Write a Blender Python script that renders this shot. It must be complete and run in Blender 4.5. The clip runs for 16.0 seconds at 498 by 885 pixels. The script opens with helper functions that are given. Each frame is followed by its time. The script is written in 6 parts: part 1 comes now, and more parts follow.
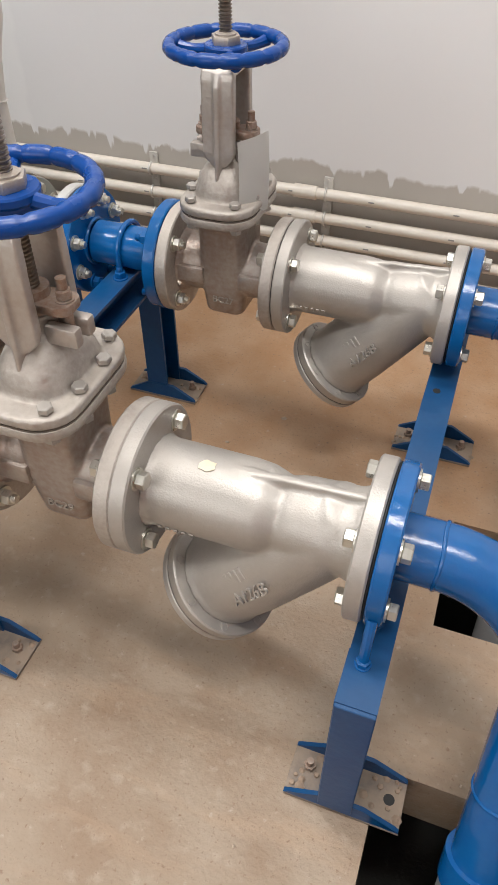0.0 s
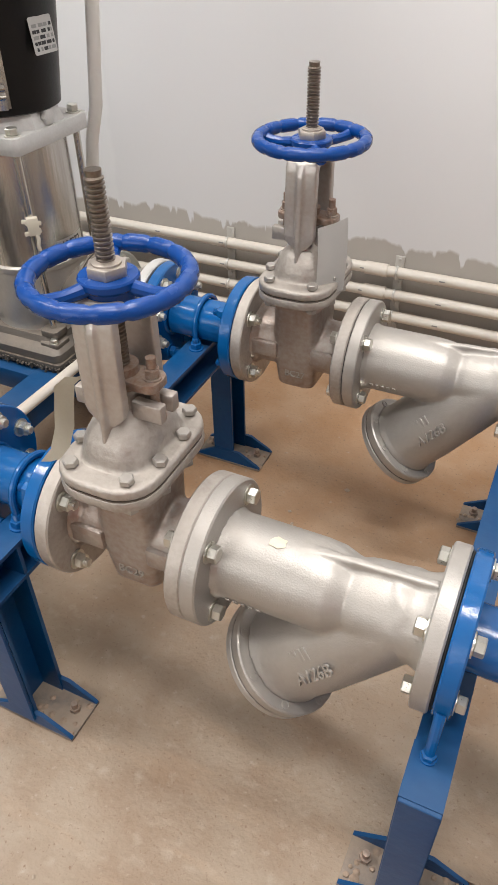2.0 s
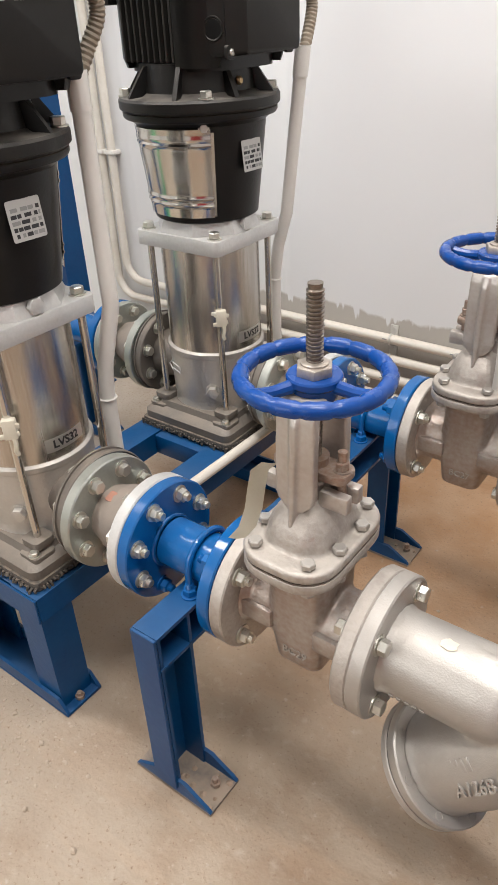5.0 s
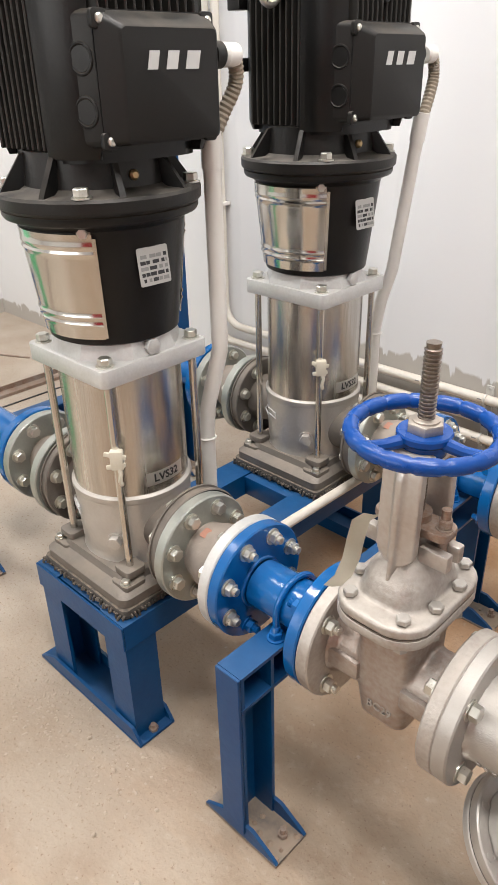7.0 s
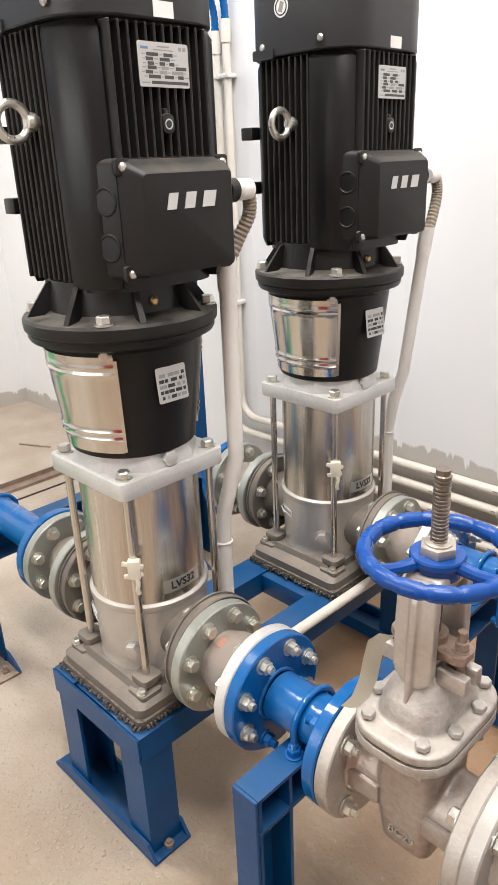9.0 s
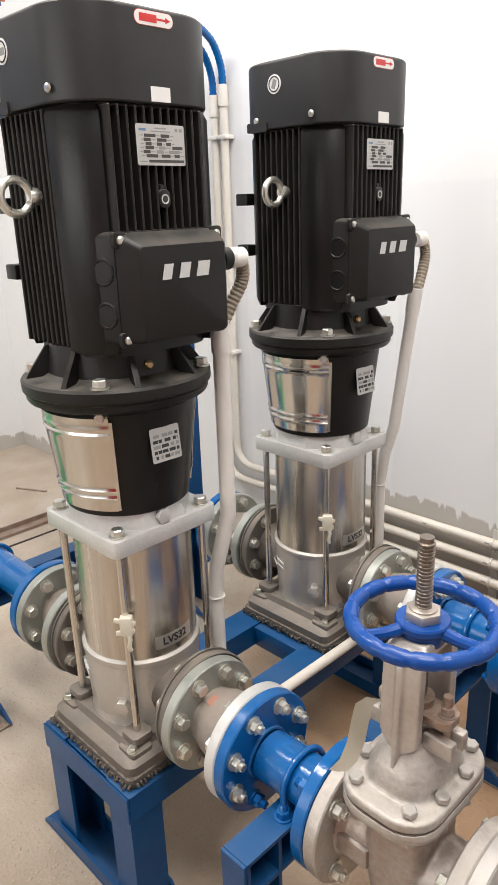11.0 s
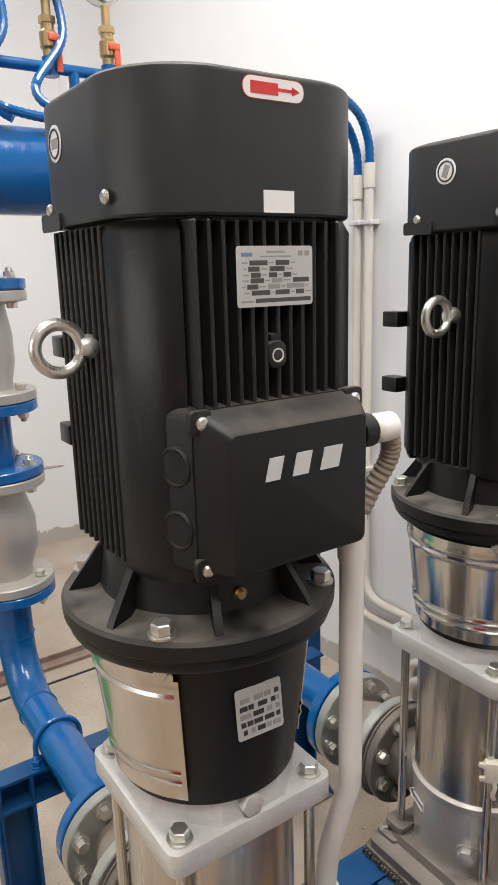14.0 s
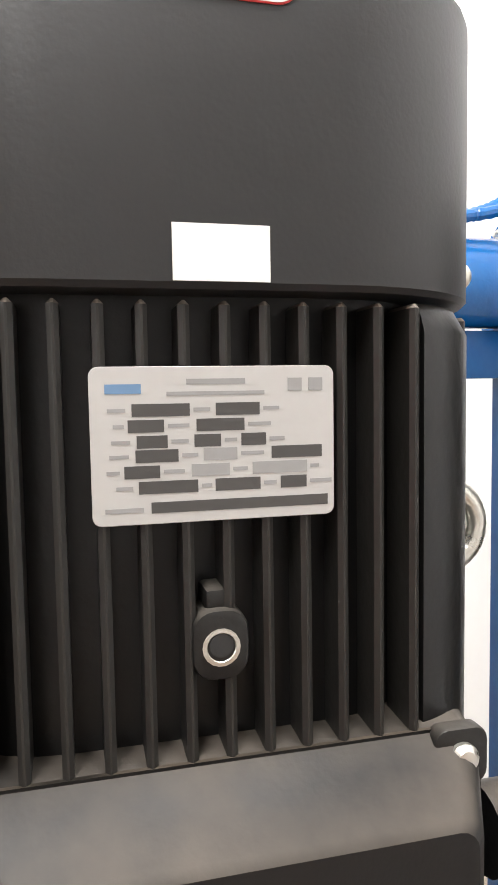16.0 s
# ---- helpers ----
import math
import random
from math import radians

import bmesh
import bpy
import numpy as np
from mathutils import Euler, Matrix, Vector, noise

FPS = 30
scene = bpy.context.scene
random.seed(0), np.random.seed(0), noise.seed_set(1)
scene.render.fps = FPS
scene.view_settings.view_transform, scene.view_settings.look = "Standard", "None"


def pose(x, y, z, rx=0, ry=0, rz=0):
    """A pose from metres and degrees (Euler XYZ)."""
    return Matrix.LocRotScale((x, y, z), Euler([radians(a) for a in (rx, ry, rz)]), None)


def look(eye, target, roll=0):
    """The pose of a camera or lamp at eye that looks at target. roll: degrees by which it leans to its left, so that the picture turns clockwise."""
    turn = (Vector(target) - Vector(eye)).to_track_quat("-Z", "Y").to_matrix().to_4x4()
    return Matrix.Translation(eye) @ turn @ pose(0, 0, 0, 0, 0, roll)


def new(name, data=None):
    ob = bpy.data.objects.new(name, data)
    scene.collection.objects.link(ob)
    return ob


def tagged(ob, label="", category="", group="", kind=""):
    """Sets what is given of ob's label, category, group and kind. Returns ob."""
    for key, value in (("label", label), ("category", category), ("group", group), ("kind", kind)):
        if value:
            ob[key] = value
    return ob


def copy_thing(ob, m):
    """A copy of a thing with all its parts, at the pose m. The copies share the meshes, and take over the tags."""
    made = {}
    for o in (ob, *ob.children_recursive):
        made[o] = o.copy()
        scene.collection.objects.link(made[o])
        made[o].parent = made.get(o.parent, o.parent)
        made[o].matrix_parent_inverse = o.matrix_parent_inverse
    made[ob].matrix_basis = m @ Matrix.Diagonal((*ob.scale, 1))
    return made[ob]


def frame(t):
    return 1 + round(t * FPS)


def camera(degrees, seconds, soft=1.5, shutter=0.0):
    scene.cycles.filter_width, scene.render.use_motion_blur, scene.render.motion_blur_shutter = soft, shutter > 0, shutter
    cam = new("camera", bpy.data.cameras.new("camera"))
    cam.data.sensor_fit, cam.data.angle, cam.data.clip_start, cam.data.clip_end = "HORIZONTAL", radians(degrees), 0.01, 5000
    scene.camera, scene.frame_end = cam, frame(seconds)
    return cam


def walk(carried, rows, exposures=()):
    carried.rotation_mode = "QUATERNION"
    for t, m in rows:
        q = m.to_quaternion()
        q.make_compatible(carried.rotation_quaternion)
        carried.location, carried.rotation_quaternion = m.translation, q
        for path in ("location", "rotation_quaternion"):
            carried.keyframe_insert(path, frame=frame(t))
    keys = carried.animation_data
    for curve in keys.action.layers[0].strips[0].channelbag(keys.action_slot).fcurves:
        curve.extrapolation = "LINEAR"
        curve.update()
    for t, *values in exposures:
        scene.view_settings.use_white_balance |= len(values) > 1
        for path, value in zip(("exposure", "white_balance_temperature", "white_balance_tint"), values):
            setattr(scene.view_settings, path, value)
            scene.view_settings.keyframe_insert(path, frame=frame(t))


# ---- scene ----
cam = camera(39.1, 16.0)
PATH = [
    (0, (0.13, 0.144, 0.991), (-0.371, 1.502, -0.39), -0.2),
    (0.5, (0.123, 0.145, 0.995), (-0.426, 1.51, -0.36), -0.5),
    (1, (0.121, 0.143, 1.003), (-0.469, 1.526, -0.315), -0.9),
    (1.5, (0.114, 0.141, 1.01), (-0.526, 1.532, -0.277), -1.1),
    (2, (0.107, 0.138, 1.018), (-0.573, 1.539, -0.237), -1.1),
    (2.5, (0.099, 0.131, 1.029), (-0.641, 1.54, -0.183), -1.2),
    (3, (0.095, 0.12, 1.034), (-0.695, 1.525, -0.151), -1.3),
    (3.5, (0.082, 0.108, 1.045), (-0.798, 1.487, -0.106), -2.0),
    (4, (0.06, 0.088, 1.051), (-0.951, 1.415, -0.052), -2.6),
    (4.2, (0.056, 0.083, 1.05), (-0.965, 1.4, -0.055), -2.3),
    (6.3, (0.081, 0.076, 1.06), (-1.01, 1.459, 0.114), -3.4),
    (6.5, (0.072, 0.067, 1.061), (-1.037, 1.428, 0.105), -2.6),
    (7, (0.047, 0.041, 1.065), (-1.195, 1.298, 0.129), -1.4),
    (7.5, (0.036, 0.036, 1.068), (-1.216, 1.305, 0.163), 1.5),
    (8, (0.04, 0.048, 1.08), (-1.216, 1.329, 0.197), -1.2),
    (8.5, (0.036, 0.041, 1.1), (-1.284, 1.307, 0.289), -1.3),
    (9, (0.047, 0.047, 1.122), (-1.289, 1.338, 0.379), -2.4),
    (9.2, (0.055, 0.045, 1.139), (-1.296, 1.353, 0.457), -3.1),
    (11.3, (0.063, 0.046, 1.16), (-1.288, 1.374, 0.518), -1.8),
    (11.5, (0.064, 0.046, 1.161), (-1.255, 1.393, 0.492), -1.7),
    (12, (0.067, 0.05, 1.166), (-1.306, 1.356, 0.524), -2.2),
    (12.5, (0.061, 0.101, 1.174), (-1.425, 1.317, 0.616), -3.5),
    (13, (-0.075, 0.188, 1.198), (-1.598, 1.381, 0.691), -1.6),
    (13.5, (-0.171, 0.222, 1.244), (-1.705, 1.41, 0.76), 0.7),
    (14, (-0.23, 0.309, 1.242), (-1.844, 1.391, 0.77), -1.6),
    (14.5, (-0.324, 0.491, 1.245), (-2.154, 1.219, 0.897), -1.4),
    (15, (-0.406, 0.575, 1.251), (-2.305, 1.121, 0.939), -1.8),
    (15.5, (-0.467, 0.616, 1.26), (-2.392, 1.095, 1.007), -1.4),
    (16, (-0.503, 0.629, 1.255), (-2.439, 1.106, 1.107), -0.9),
]
EXPOSURE = [(0, 0.18), (3.5, 0.3), (7, 0.52), (9, 0.65), (11.5, 0.36), (12.5, 0.3), (14, 0.1), (15, 0.65), (16, 0.9)]
walk(cam, [(t, look(eye, target, roll)) for t, eye, target, roll in PATH], EXPOSURE)

# ---- world and lamps ----
world = bpy.data.worlds.new("world")
scene.world = world
world.use_nodes = True
world.node_tree.nodes["Background"].inputs[0].default_value = (1, 0.97, 0.93, 1)
world.node_tree.nodes["Background"].inputs[1].default_value = 0.05

# added overhead lamps, none of them in view, spaced to light the room evenly
LAMP_SPOTS = [(-2.0, 0.1), (0.3, 0.1), (-0.7, 0.95)]
for lx, ly in LAMP_SPOTS:
    lamp = bpy.data.lights.new("added_panel_light", "AREA")
    lamp.shape, lamp.size, lamp.size_y, lamp.energy = "RECTANGLE", 1.15, 0.28, 34.0
    lamp.color = (1.0, 0.975, 0.95)
    new("added_panel_light", lamp).matrix_world = pose(lx, ly, 2.955)
ADDED_WINDOW = (-2.4, 0.1, 1.1, 2.6)                     # x from, x to, sill, head of an added, unseen window in the south wall
day = bpy.data.lights.new("added_window_light", "AREA")
day.shape, day.size, day.size_y, day.energy, day.color = "RECTANGLE", ADDED_WINDOW[1] - ADDED_WINDOW[0], ADDED_WINDOW[3] - ADDED_WINDOW[2], 36.0, (1.0, 0.975, 0.94)
new("added_window_light", day).matrix_world = pose((ADDED_WINDOW[0] + ADDED_WINDOW[1]) / 2, -2.62, (ADDED_WINDOW[2] + ADDED_WINDOW[3]) / 2, 90, 0, 0)

# ---- materials ----


def material(name, base, rough=0.5, metal=0.0, tint=None, scale=8.0, amount=0.5, bump=0.0, bump_scale=120.0, rough_var=0.1, coat=0.0, dust=None, dust_amount=0.0, stretch=None, spec=0.5):
    """A Principled surface: two scales of colour variation, fine relief, and dust that has settled on faces that look
    up; in blue_steel_paint it also paints in their light.
    """
    m = bpy.data.materials.new(name)
    m.use_nodes = True
    nt = m.node_tree
    n, l = nt.nodes, nt.links
    b = n["Principled BSDF"]
    b.inputs["Metallic"].default_value = metal
    b.inputs["Coat Weight"].default_value = coat
    b.inputs["Specular IOR Level"].default_value = spec
    b.inputs["Coat Roughness"].default_value = 0.12
    tc = n.new("ShaderNodeTexCoord")
    src = tc.outputs["Object"]
    if stretch:
        mp = n.new("ShaderNodeMapping")
        mp.inputs["Scale"].default_value = stretch
        l.new(src, mp.inputs["Vector"])
        src = mp.outputs["Vector"]
    n1 = n.new("ShaderNodeTexNoise")
    n1.inputs["Scale"].default_value, n1.inputs["Detail"].default_value = scale, 6
    n2 = n.new("ShaderNodeTexNoise")
    n2.inputs["Scale"].default_value, n2.inputs["Detail"].default_value = scale * 9, 4
    for q in (n1, n2):
        l.new(src, q.inputs["Vector"])
    add = n.new("ShaderNodeMath")
    add.operation = "MULTIPLY_ADD"
    add.inputs[1].default_value, add.inputs[2].default_value = 0.4, 0.0
    l.new(n2.outputs["Fac"], add.inputs[0])
    add2 = n.new("ShaderNodeMath")
    add2.operation = "MULTIPLY_ADD"
    add2.inputs[1].default_value = 0.6
    l.new(n1.outputs["Fac"], add2.inputs[0])
    l.new(add.outputs[0], add2.inputs[2])
    ramp = n.new("ShaderNodeValToRGB")
    ramp.color_ramp.elements[0].position, ramp.color_ramp.elements[1].position = 0.32, 0.68
    second = tint or tuple(c * (1 - 0.45 * amount) for c in base)
    mix0 = tuple(a + (c - a) * amount for a, c in zip(base, second))
    ramp.color_ramp.elements[0].color, ramp.color_ramp.elements[1].color = (*mix0, 1), (*base, 1)
    l.new(add2.outputs[0], ramp.inputs["Fac"])
    colour = ramp.outputs["Color"]
    rv = n.new("ShaderNodeMath")
    rv.operation = "MULTIPLY_ADD"
    rv.inputs[1].default_value, rv.inputs[2].default_value = rough_var * 2, rough - rough_var
    l.new(n1.outputs["Fac"], rv.inputs[0])
    roughness = rv.outputs[0]
    if dust:
        geo = n.new("ShaderNodeNewGeometry")
        sep = n.new("ShaderNodeSeparateXYZ")
        l.new(geo.outputs["Normal"], sep.inputs[0])
        up = n.new("ShaderNodeMapRange")
        up.inputs["From Min"].default_value, up.inputs["From Max"].default_value = 0.35, 1.0
        l.new(sep.outputs["Z"], up.inputs["Value"])
        ragged = n.new("ShaderNodeMapRange")
        ragged.inputs["From Min"].default_value, ragged.inputs["From Max"].default_value = 0.3, 0.62
        l.new(n1.outputs["Fac"], ragged.inputs["Value"])
        f1 = n.new("ShaderNodeMath")
        f1.operation = "MULTIPLY"
        l.new(up.outputs[0], f1.inputs[0])
        l.new(ragged.outputs[0], f1.inputs[1])
        f2 = n.new("ShaderNodeMath")
        f2.operation = "MULTIPLY"
        f2.inputs[1].default_value = dust_amount
        l.new(f1.outputs[0], f2.inputs[0])
        mix = n.new("ShaderNodeMix")
        mix.data_type = "RGBA"
        l.new(f2.outputs[0], mix.inputs["Factor"])
        l.new(colour, mix.inputs["A"])
        mix.inputs["B"].default_value = (*dust, 1)
        colour = mix.outputs["Result"]
        rr = n.new("ShaderNodeMix")
        l.new(f2.outputs[0], rr.inputs["Factor"])
        l.new(roughness, rr.inputs["A"])
        rr.inputs["B"].default_value = 0.85
        roughness = rr.outputs["Result"]
        mm = n.new("ShaderNodeMath")
        mm.operation = "MULTIPLY_ADD"
        mm.inputs[1].default_value, mm.inputs[2].default_value = -metal, metal
        l.new(f2.outputs[0], mm.inputs[0])
        l.new(mm.outputs[0], b.inputs["Metallic"])
    l.new(colour, b.inputs["Base Color"])
    l.new(roughness, b.inputs["Roughness"])
    if bump:
        n3 = n.new("ShaderNodeTexNoise")
        n3.inputs["Scale"].default_value, n3.inputs["Detail"].default_value = bump_scale, 5
        l.new(src, n3.inputs["Vector"])
        bp = n.new("ShaderNodeBump")
        bp.inputs["Strength"].default_value, bp.inputs["Distance"].default_value = bump, 0.002
        l.new(n3.outputs["Fac"], bp.inputs["Height"])
        l.new(bp.outputs["Normal"], b.inputs["Normal"])
    return m


DUST = (0.34, 0.26, 0.19)
BLUE = material("blue_enamel", (0.0012, 0.082, 0.285), 0.17, tint=(0.003, 0.115, 0.34), scale=14, bump=0.45, bump_scale=50, dust=(0.20, 0.28, 0.34), dust_amount=0.10)
# bluish dust here also paints the lit look of upward faces
STEEL_BLUE = material("blue_steel_paint", (0.0006, 0.042, 0.150), 0.32, tint=(0.002, 0.080, 0.21), scale=9, bump=0.15, bump_scale=90, dust=(0.10, 0.17, 0.25), dust_amount=0.22, spec=0.3)
WHEEL_BLUE = material("wheel_blue", (0.0008, 0.045, 0.235), 0.24, tint=(0.002, 0.058, 0.24), scale=20, bump=0.25, bump_scale=80, dust=(0.20, 0.23, 0.32), dust_amount=0.08, spec=0.35)
SILVER = material("aluminium_paint", (0.45, 0.43, 0.405), 0.40, 0.55, tint=(0.36, 0.335, 0.305), scale=16, bump=0.22, bump_scale=420, dust=(0.46, 0.405, 0.345), dust_amount=0.35)
CAST = material("dusty_cast_iron", (0.50, 0.475, 0.445), 0.42, 0.5, tint=(0.30, 0.25, 0.21), scale=18, amount=0.8, bump=0.42, bump_scale=170, dust=(0.50, 0.45, 0.395), dust_amount=0.8)
RUSTY = material("rust_stained_steel", (0.40, 0.36, 0.33), 0.45, 0.6, tint=(0.27, 0.14, 0.08), scale=30, amount=0.9, bump=0.5, bump_scale=140, dust=DUST, dust_amount=0.4)
ZINC = material("zinc_plate", (0.66, 0.65, 0.60), 0.3, 0.9, tint=(0.55, 0.53, 0.46), scale=60, bump=0.15, bump_scale=200)
GALV = material("galvanised_flange", (0.42, 0.44, 0.41), 0.4, 0.75, tint=(0.30, 0.32, 0.29), scale=22, bump=0.3, bump_scale=120, dust=(0.4, 0.36, 0.30), dust_amount=0.4)
# stretched dark tint draws upright reflection bands into the sleeve's colour
STAINLESS = material("stainless_sleeve", (0.74, 0.715, 0.675), 0.26, 1.0, tint=(0.40, 0.37, 0.335), scale=3, amount=0.9, bump=0.04, bump_scale=60, stretch=(14, 14, 0.5), rough_var=0.06)
GUARD = material("polished_guard", (0.68, 0.66, 0.62), 0.17, 1.0, scale=4, rough_var=0.04, bump=0.03, bump_scale=25)
ROD = material("polished_rod", (0.66, 0.64, 0.60), 0.2, 1.0, scale=20)
CASTGREY = material("grey_pump_casting", (0.54, 0.52, 0.49), 0.36, 0.6, tint=(0.42, 0.395, 0.365), scale=20, bump=0.35, bump_scale=160, dust=(0.42, 0.36, 0.30), dust_amount=0.5)
PLATEGREY = material("grey_head_paint", (0.62, 0.62, 0.61), 0.38, 0.35, tint=(0.50, 0.495, 0.48), scale=22, amount=0.8, bump=0.3, bump_scale=140, dust=(0.45, 0.41, 0.36), dust_amount=0.4)
BASEGREY = material("dark_grey_base", (0.17, 0.15, 0.13), 0.48, 0.3, tint=(0.11, 0.10, 0.09), scale=20, bump=0.3, bump_scale=150, dust=(0.29, 0.24, 0.19), dust_amount=0.6)
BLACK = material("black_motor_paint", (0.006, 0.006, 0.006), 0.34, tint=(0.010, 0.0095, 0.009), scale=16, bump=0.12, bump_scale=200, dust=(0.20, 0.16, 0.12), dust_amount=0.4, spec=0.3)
HOOD = material("black_hood_plastic", (0.019, 0.0192, 0.0198), 0.45, tint=(0.025, 0.025, 0.0245), scale=10, bump=0.05, bump_scale=500, dust=(0.17, 0.15, 0.13), dust_amount=0.75, spec=0.35)
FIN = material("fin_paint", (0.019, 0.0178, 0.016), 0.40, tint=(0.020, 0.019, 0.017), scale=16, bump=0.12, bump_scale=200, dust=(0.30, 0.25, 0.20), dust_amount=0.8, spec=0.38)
MOTOR_DUSTY = material("dust_covered_black_paint", (0.010, 0.0095, 0.009), 0.42, tint=(0.018, 0.017, 0.015), scale=22, bump=0.15, bump_scale=200, dust=(0.27, 0.24, 0.205), dust_amount=0.4, spec=0.3)
BOX_DUSTY = material("dust_covered_box_plastic", (0.010, 0.0097, 0.0093), 0.45, tint=(0.015, 0.0142, 0.013), scale=12, bump=0.06, bump_scale=400, dust=(0.22, 0.185, 0.15), dust_amount=0.65, spec=0.28)
PLATE_FOIL = material("printed_foil_plate", (0.48, 0.475, 0.46), 0.4, 0.3, scale=40, amount=0.3)
CLIP_STEEL = material("pale_clip_steel", (0.60, 0.59, 0.56), 0.42, 0.4, tint=(0.50, 0.47, 0.42), scale=40, bump=0.1)
RUBBER = material("dusty_rubber", (0.20, 0.175, 0.155), 0.66, tint=(0.28, 0.235, 0.195), scale=18, bump=0.3, bump_scale=120, dust=(0.34, 0.28, 0.23), dust_amount=0.8)
BLACK_RUBBER = material("black_gasket", (0.02, 0.02, 0.02), 0.6, scale=30, bump=0.2)
WOVEN = material("woven_pad", (0.09, 0.08, 0.07), 0.85, tint=(0.05, 0.045, 0.04), scale=60, amount=1, bump=0.8, bump_scale=220, dust=DUST, dust_amount=0.5)
PVC = material("white_pvc", (0.74, 0.72, 0.68), 0.38, tint=(0.66, 0.62, 0.57), scale=10, bump=0.1)
CREAM = material("cream_conduit", (0.70, 0.665, 0.60), 0.42, tint=(0.58, 0.52, 0.44), scale=12, bump=0.15, dust=(0.45, 0.37, 0.3), dust_amount=0.5)
FLEX = material("brown_flexible_conduit", (0.30, 0.25, 0.19), 0.5, tint=(0.22, 0.18, 0.13), scale=30, bump=0.3)
PAPER = material("white_label", (0.74, 0.73, 0.71), 0.5, scale=30, amount=0.2)
INK = material("label_ink", (0.025, 0.025, 0.028), 0.6, scale=30)
BLUE_INK = material("label_blue_ink", (0.12, 0.22, 0.36), 0.6, scale=30)
DARK_FIELD = material("label_dark_field", (0.055, 0.053, 0.050), 0.6, scale=30)
GREY_INK = material("label_grey_ink", (0.27, 0.27, 0.265), 0.6, scale=30)
PALE = material("pale_logo_paint", (0.52, 0.52, 0.51), 0.45, scale=30, amount=0.15)
RED = material("red_print", (0.55, 0.03, 0.03), 0.45, scale=30, amount=0.2)
ORANGE = material("red_lever", (0.62, 0.10, 0.04), 0.4, scale=20, amount=0.3)
BRASS = material("brass_fitting", (0.46, 0.33, 0.17), 0.35, 0.9, tint=(0.38, 0.28, 0.16), scale=40)
TAPE = material("masking_tape", (0.62, 0.58, 0.48), 0.6, tint=(0.54, 0.48, 0.38), scale=40)
PLATE_DUSTY = material("dusty_base_plate", (0.26, 0.21, 0.17), 0.7, 0.1, tint=(0.15, 0.13, 0.12), scale=24, amount=1, bump=0.5, bump_scale=130, dust=(0.36, 0.28, 0.21), dust_amount=0.8)
# pit lining coloured darker than the floor to carry the pit's shade
PIT = material("shaded_pit_concrete", (0.10, 0.095, 0.09), 0.8, scale=8, bump=0.5)
DARK_PIPE = material("grey_pit_pipe", (0.30, 0.30, 0.30), 0.5, 0.2, scale=10, bump=0.2)
GLASS_DIAL = material("dial_face", (0.75, 0.75, 0.73), 0.15, scale=30, amount=0.1)
LAMP_WHITE = material("lamp_housing", (0.8, 0.8, 0.8), 0.4, scale=10, amount=0.1)
STONE = material("mortar_crumbs", (0.44, 0.36, 0.285), 0.9, tint=(0.33, 0.26, 0.195), scale=60, bump=0.5)
CAST_BODY = material("bare_cast_body", (0.45, 0.42, 0.39), 0.42, 0.6, tint=(0.29, 0.20, 0.155), scale=14, amount=0.9, bump=0.4, bump_scale=160)
YOKE = material("rust_streaked_casting", (0.53, 0.51, 0.485), 0.36, 0.65, tint=(0.38, 0.30, 0.255), scale=17, amount=0.65, bump=0.3, bump_scale=170, dust=(0.5, 0.43, 0.36), dust_amount=0.5)
STEM = material("oiled_stem_steel", (0.32, 0.285, 0.25), 0.32, 0.9, tint=(0.11, 0.075, 0.05), scale=26, amount=0.7, bump=0.1)
DIRTY_NUT = material("dirty_nut_steel", (0.50, 0.47, 0.43), 0.38, 0.7, tint=(0.38, 0.28, 0.20), scale=40, amount=0.6, bump=0.3)
LABEL_STRIP = material("clear_label_strip", (0.70, 0.685, 0.655), 0.34, 0.9, scale=30, amount=0.2)
ADDED_DOOR_RED = material("added_door_paint", (0.42, 0.02, 0.025), 0.35, scale=4, amount=0.2, bump=0.05)
TANK_GREEN = material("green_plastic", (0.10, 0.42, 0.20), 0.3, tint=(0.16, 0.5, 0.27), scale=6, bump=0.05)
CHIP = material("pale_paint_chip", (0.74, 0.67, 0.54), 0.7, tint=(0.68, 0.55, 0.36), scale=60)
MUD = material("dried_mud_crust", (0.36, 0.27, 0.20), 0.95, tint=(0.28, 0.20, 0.145), scale=50, bump=0.9, bump_scale=150)


